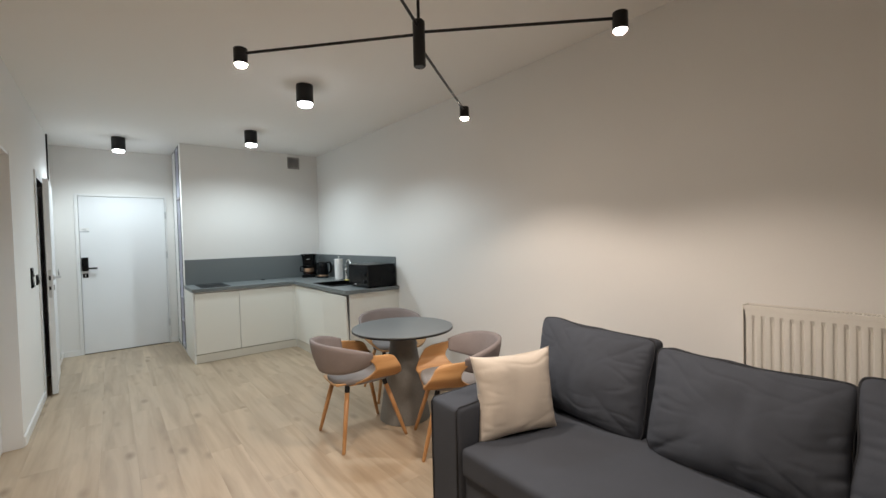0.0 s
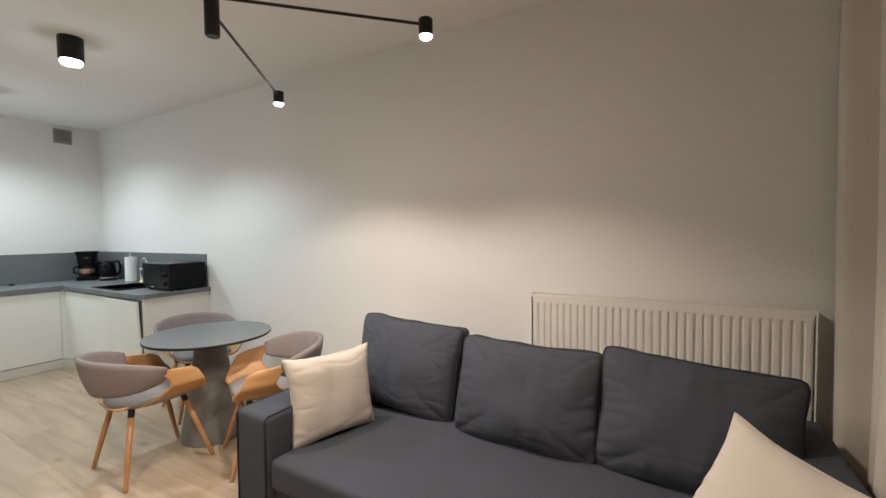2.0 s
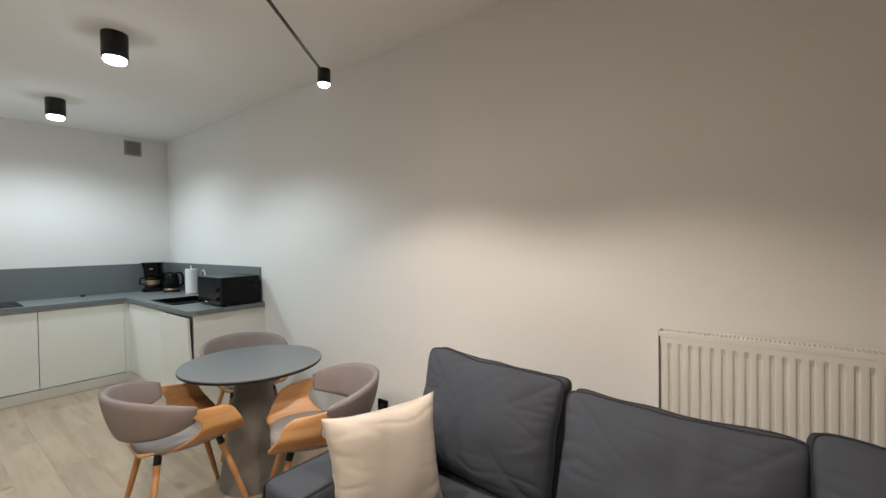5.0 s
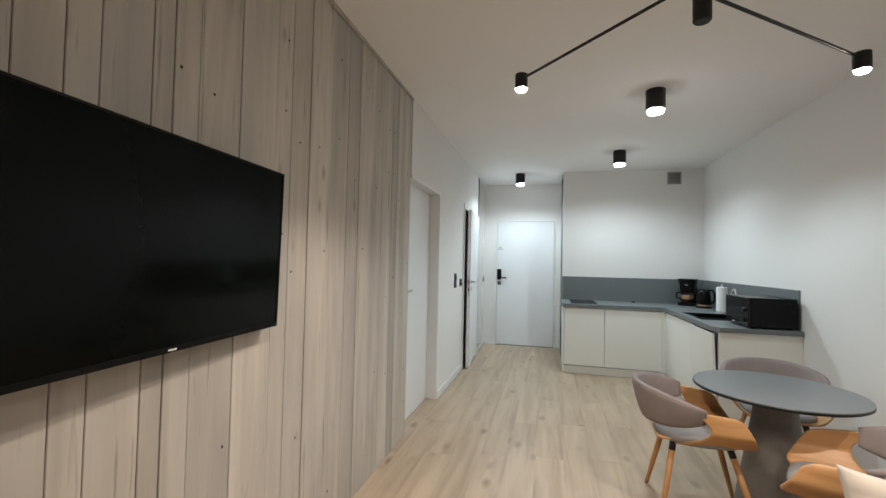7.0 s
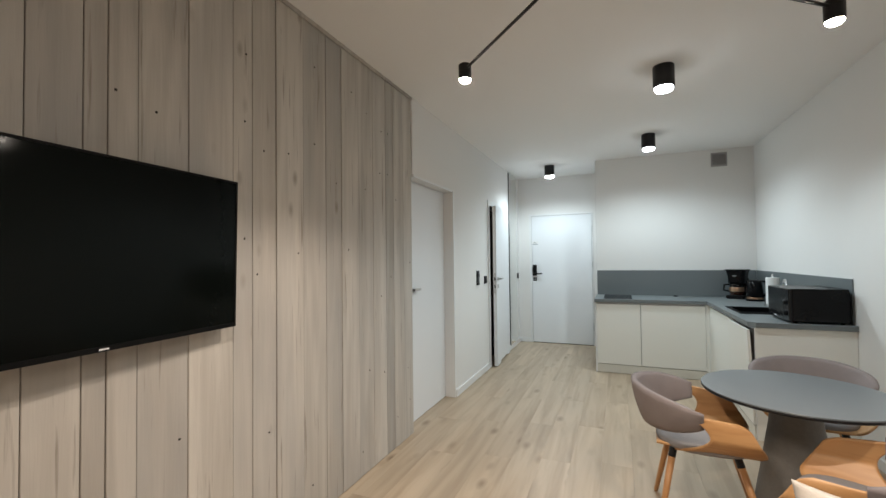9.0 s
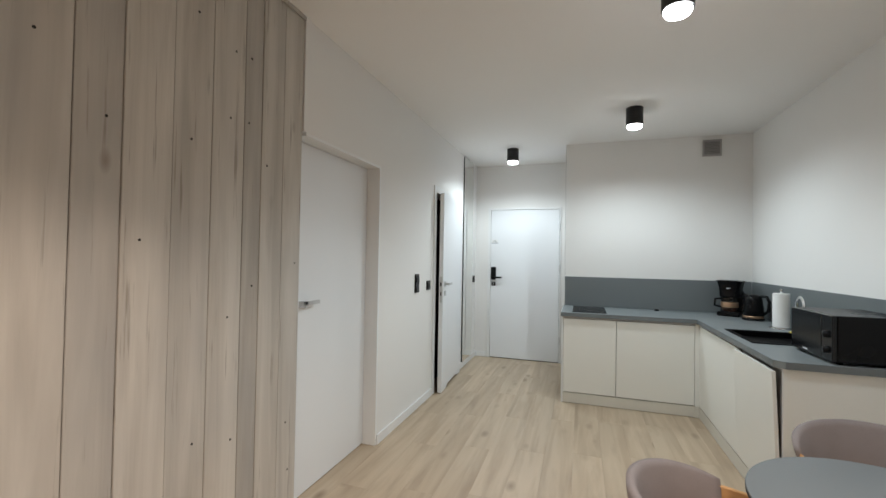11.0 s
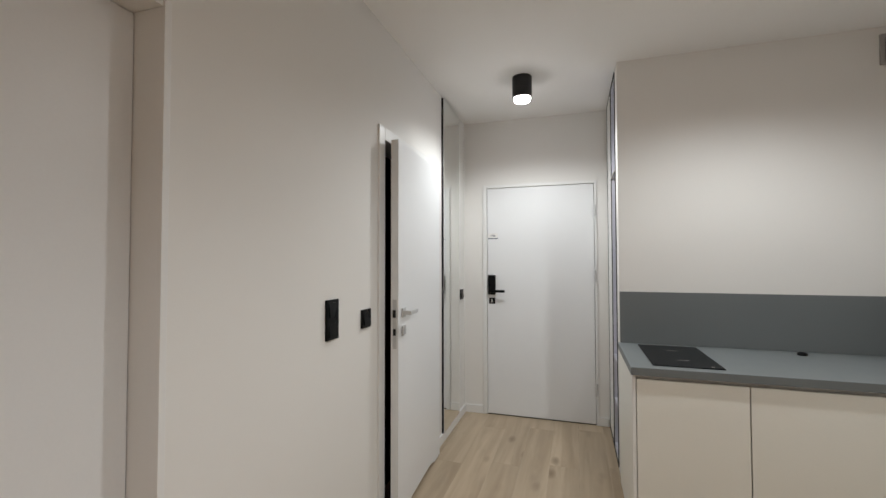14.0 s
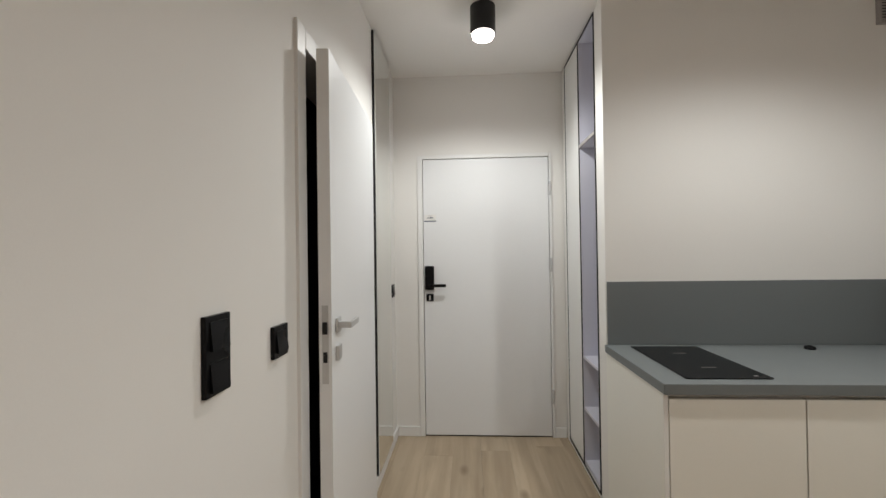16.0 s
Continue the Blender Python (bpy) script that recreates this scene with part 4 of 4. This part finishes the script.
def pillow(w, h, t, seed, n=26, soft=3.2, ear=0.03, wr=0.010, box_edge=0.0, corner=0.0, creases=0.0):
    """Stuffed cushion, upright in the local y-z plane; thickness along x."""
    bm = bmesh.new()
    lay = []
    for s in (1, -1):
        g = []
        for i in range(n + 1):
            row = []
            for j in range(n + 1):
                a, b = 2 * i / n - 1, 2 * j / n - 1
                full = max(0.0, (1 - abs(a) ** soft) * (1 - abs(b) ** soft)) ** 0.5
                pull = 1 - ear * (1 - abs(a) ** 2) * abs(b) ** 3
                pull2 = 1 - ear * (1 - abs(b) ** 2) * abs(a) ** 3
                p = Vector((s * (t / 2 * full + box_edge * (1 if max(abs(a), abs(b)) < 0.999 else 0.8)), a * w / 2 * pull2, b * h / 2 * pull))
                if corner:
                    p.x += s * 0.035 * full * (0.5 - 0.5 * b)
                if corner and max(abs(a), abs(b)) > 0:
                    q3 = corner if b > 0 else corner * 0.55        # fuller, rounder at the bottom
                    k3 = max(abs(a), abs(b)) / (abs(a) ** q3 + abs(b) ** q3) ** (1 / q3)
                    p.y, p.z = p.y * k3, p.z * k3
                nz = noise.noise_vector(Vector((p.y * 6 + seed * 7.3, p.z * 6, s * 3.0)))
                fold_ = noise.noise(Vector((p.y * 16 + seed, p.z * 5 + p.y * 6, s * 2.0 + seed)))
                crease = 1 - abs(noise.noise(Vector((p.y * 4.5 + p.z * 7 + seed * 3.1, p.z * 13 - p.y * 3, seed + s)))) * 5
                edge = max(abs(a), abs(b)) ** 3
                p.x += s * full * (wr * nz.x + wr * 0.7 * fold_ * (0.3 + edge) - wr * 0.9 * max(0.0, crease) * edge)
                if creases:                                  # pulled folds running in from the side seams and corners
                    side = abs(a) ** 4 * (0.62 - 0.38 * b)
                    ridge = 1 - abs(noise.noise(Vector((p.y * 3.0 + seed * 5.7, p.z * 15 + p.y * 3, seed * 1.7)))) * 3.2
                    p.x -= s * creases * max(0.0, ridge) * side * min(1.0, 4 * full)
                p.y += wr * 0.8 * nz.y
                p.z += wr * 0.8 * nz.z
                row.append(p)
            g.append(row)
        lay.append(g)
    V = []
    for g in lay:
        V.append([[bm.verts.new(p) for p in row] for row in g])
    a, b = V
    for i in range(n):
        for j in range(n):
            bm.faces.new((a[i][j], a[i + 1][j], a[i + 1][j + 1], a[i][j + 1]))
            bm.faces.new((b[i][j], b[i][j + 1], b[i + 1][j + 1], b[i + 1][j]))
    ring = [(i, 0) for i in range(n)] + [(n, j) for j in range(n)] + [(i, n) for i in range(n, 0, -1)] + [(0, j) for j in range(n, 0, -1)]
    for q in range(len(ring)):
        (i, j), (k2, l2) = ring[q], ring[(q + 1) % len(ring)]
        bm.faces.new((a[i][j], b[i][j], b[k2][l2], a[k2][l2]))
    loops = [[(lay[s][i][j] + Vector((0.002 * (1 - 2 * s), 0, 0))) for i, j in ring + ring[:1]] for s in (0, 1)]
    return bm, loops


def scatter(name, m, dims, seed, label, mat, pipe=None, **kw):
    bm, loops = pillow(*dims, seed, **kw)
    ob = put(name, bm, mat, smooth=True, at=m)
    tagged(ob, label, "cushion", "cushions on the sofa")
    if pipe:
        for lp in loops:
            part("piping", tube(lp, 0.0045, 6, cap=False), pipe, ob, smooth=True)
    return ob


BACKS = [(2.570, 1.190, 0.632, 0.70, 0.51, -2, 2.0, 13, 1), (2.515, 0.475, 0.606, 0.70, 0.49, 0, 1.0, 16, 2), (2.525, -0.200, 0.603, 0.71, 0.51, 3, 4.5, 16, 3)]
for x, y, z, w, h, yaw, roll, lean, sd in BACKS:
    scatter("back_cushion", pose(x, y, z, roll, lean, yaw), (w, h, 0.17), sd, "plump charcoal grey back cushion with piped seams", M_SOFA, M_PIPE, n=72, soft=2.2, ear=0.05, wr=0.016, box_edge=0.040, corner=13.0, creases=0.011)
scatter("throw_pillow", pose(2.118, 1.338, 0.592, -1, 9, 70), (0.45, 0.42, 0.15), 11, "square cream cotton throw pillow leaning on the arm", M_CREAM, None, n=60, ear=0.11, wr=0.012, creases=0.008)
scatter("throw_pillow", pose(2.025, -0.392, 0.580, 15, 30, -25), (0.42, 0.42, 0.13), 14, "square cream cotton throw pillow tilted on a corner", M_CREAM, None, n=60, ear=0.11, wr=0.012, creases=0.008)

# ---------------------------------------------------------------- boards of the west wall
SEAMS = [-1.045, -0.93, -0.80, -0.69, -0.56, -0.43, -0.31, -0.17, -0.06, 0.07, 0.18, 0.300, 0.420, 0.541, 0.641, 0.721, 0.862, 0.930, 1.024,
         1.210, 1.413, 1.518, 1.660, 1.850, 2.038, 2.182, 2.36, 2.533, 2.703, 2.810, 2.960, 3.108]
structure("trim", box(-0.0035, S0 + 0.002, H - 0.022, 0.006, 3.108, H - 0.0005, 0.001), M_PLANK, "narrow grey timber strip along the top of the boards", "trim")
BOARDS = bpy.data.objects["wall_boards"]
rng = random.Random(5)
nail_mesh = bpy.data.meshes.new("nail")
nb = lathe([(0.005, 0.0), (0.005, 0.0012)], 8)
nb.to_mesh(nail_mesh)
nb.free()
nail_mesh.materials.append(M_NAIL)
for ya, yb in zip(SEAMS, SEAMS[1:]):
    w = yb - ya - 0.0030
    x1 = -0.008 + rng.uniform(-0.0025, 0.0025)
    b = box(-0.010, -w / 2, -H / 2 + 0.002, 0.010, w / 2, H / 2 - 0.002, 0.0018, 1)
    ob = put("board", b, M_PLANK, BOARDS, at=pose(x1 - 0.010, (ya + yb) / 2, H / 2))
    for z in (0.22 + rng.uniform(-0.1, 0.1), 0.62 + rng.uniform(-0.12, 0.12), 1.30 + rng.uniform(-0.2, 0.2), 1.93 + rng.uniform(-0.12, 0.12), 2.38 + rng.uniform(-0.15, 0.15)):
        if rng.random() < 0.62:
            nl = new("nail", nail_mesh)
            nl.parent = ob
            nl.matrix_basis = pose(0.0098, rng.uniform(-0.35, 0.35) * w, z - H / 2, 0, 90, 0)

# ---------------------------------------------------------------- floor planks
PW, PL = 0.192, 1.285
rng = random.Random(9)
mesh_cache = {}
x = -0.15
col = 0
while x < W:
    xb = min(x + PW, W)
    y = S0 - (col * 0.47 % 1.0) * PL
    while y < D + 0.02:
        ya, yb = max(y, S0), min(y + PL, D + 0.02)
        if yb - ya > 0.02:
            key = (round(xb - x, 3), round(yb - ya, 3))
            if key not in mesh_cache:
                w, ln = xb - x - 0.0004, yb - ya - 0.0004
                bm = box(-w / 2, -ln / 2, -0.010, w / 2, ln / 2, 0.0, 0.0003, 1)
                me = bpy.data.meshes.new("plank")
                bm.to_mesh(me)
                bm.free()
                me.materials.append(M_FLOOR)
                mesh_cache[key] = me
            ob = new("plank", mesh_cache[key])
            ob.parent = FLOOR
            ob.matrix_basis = pose((x + xb) / 2, (ya + yb) / 2, 0)
        y += PL
    x += PW
    col += 1
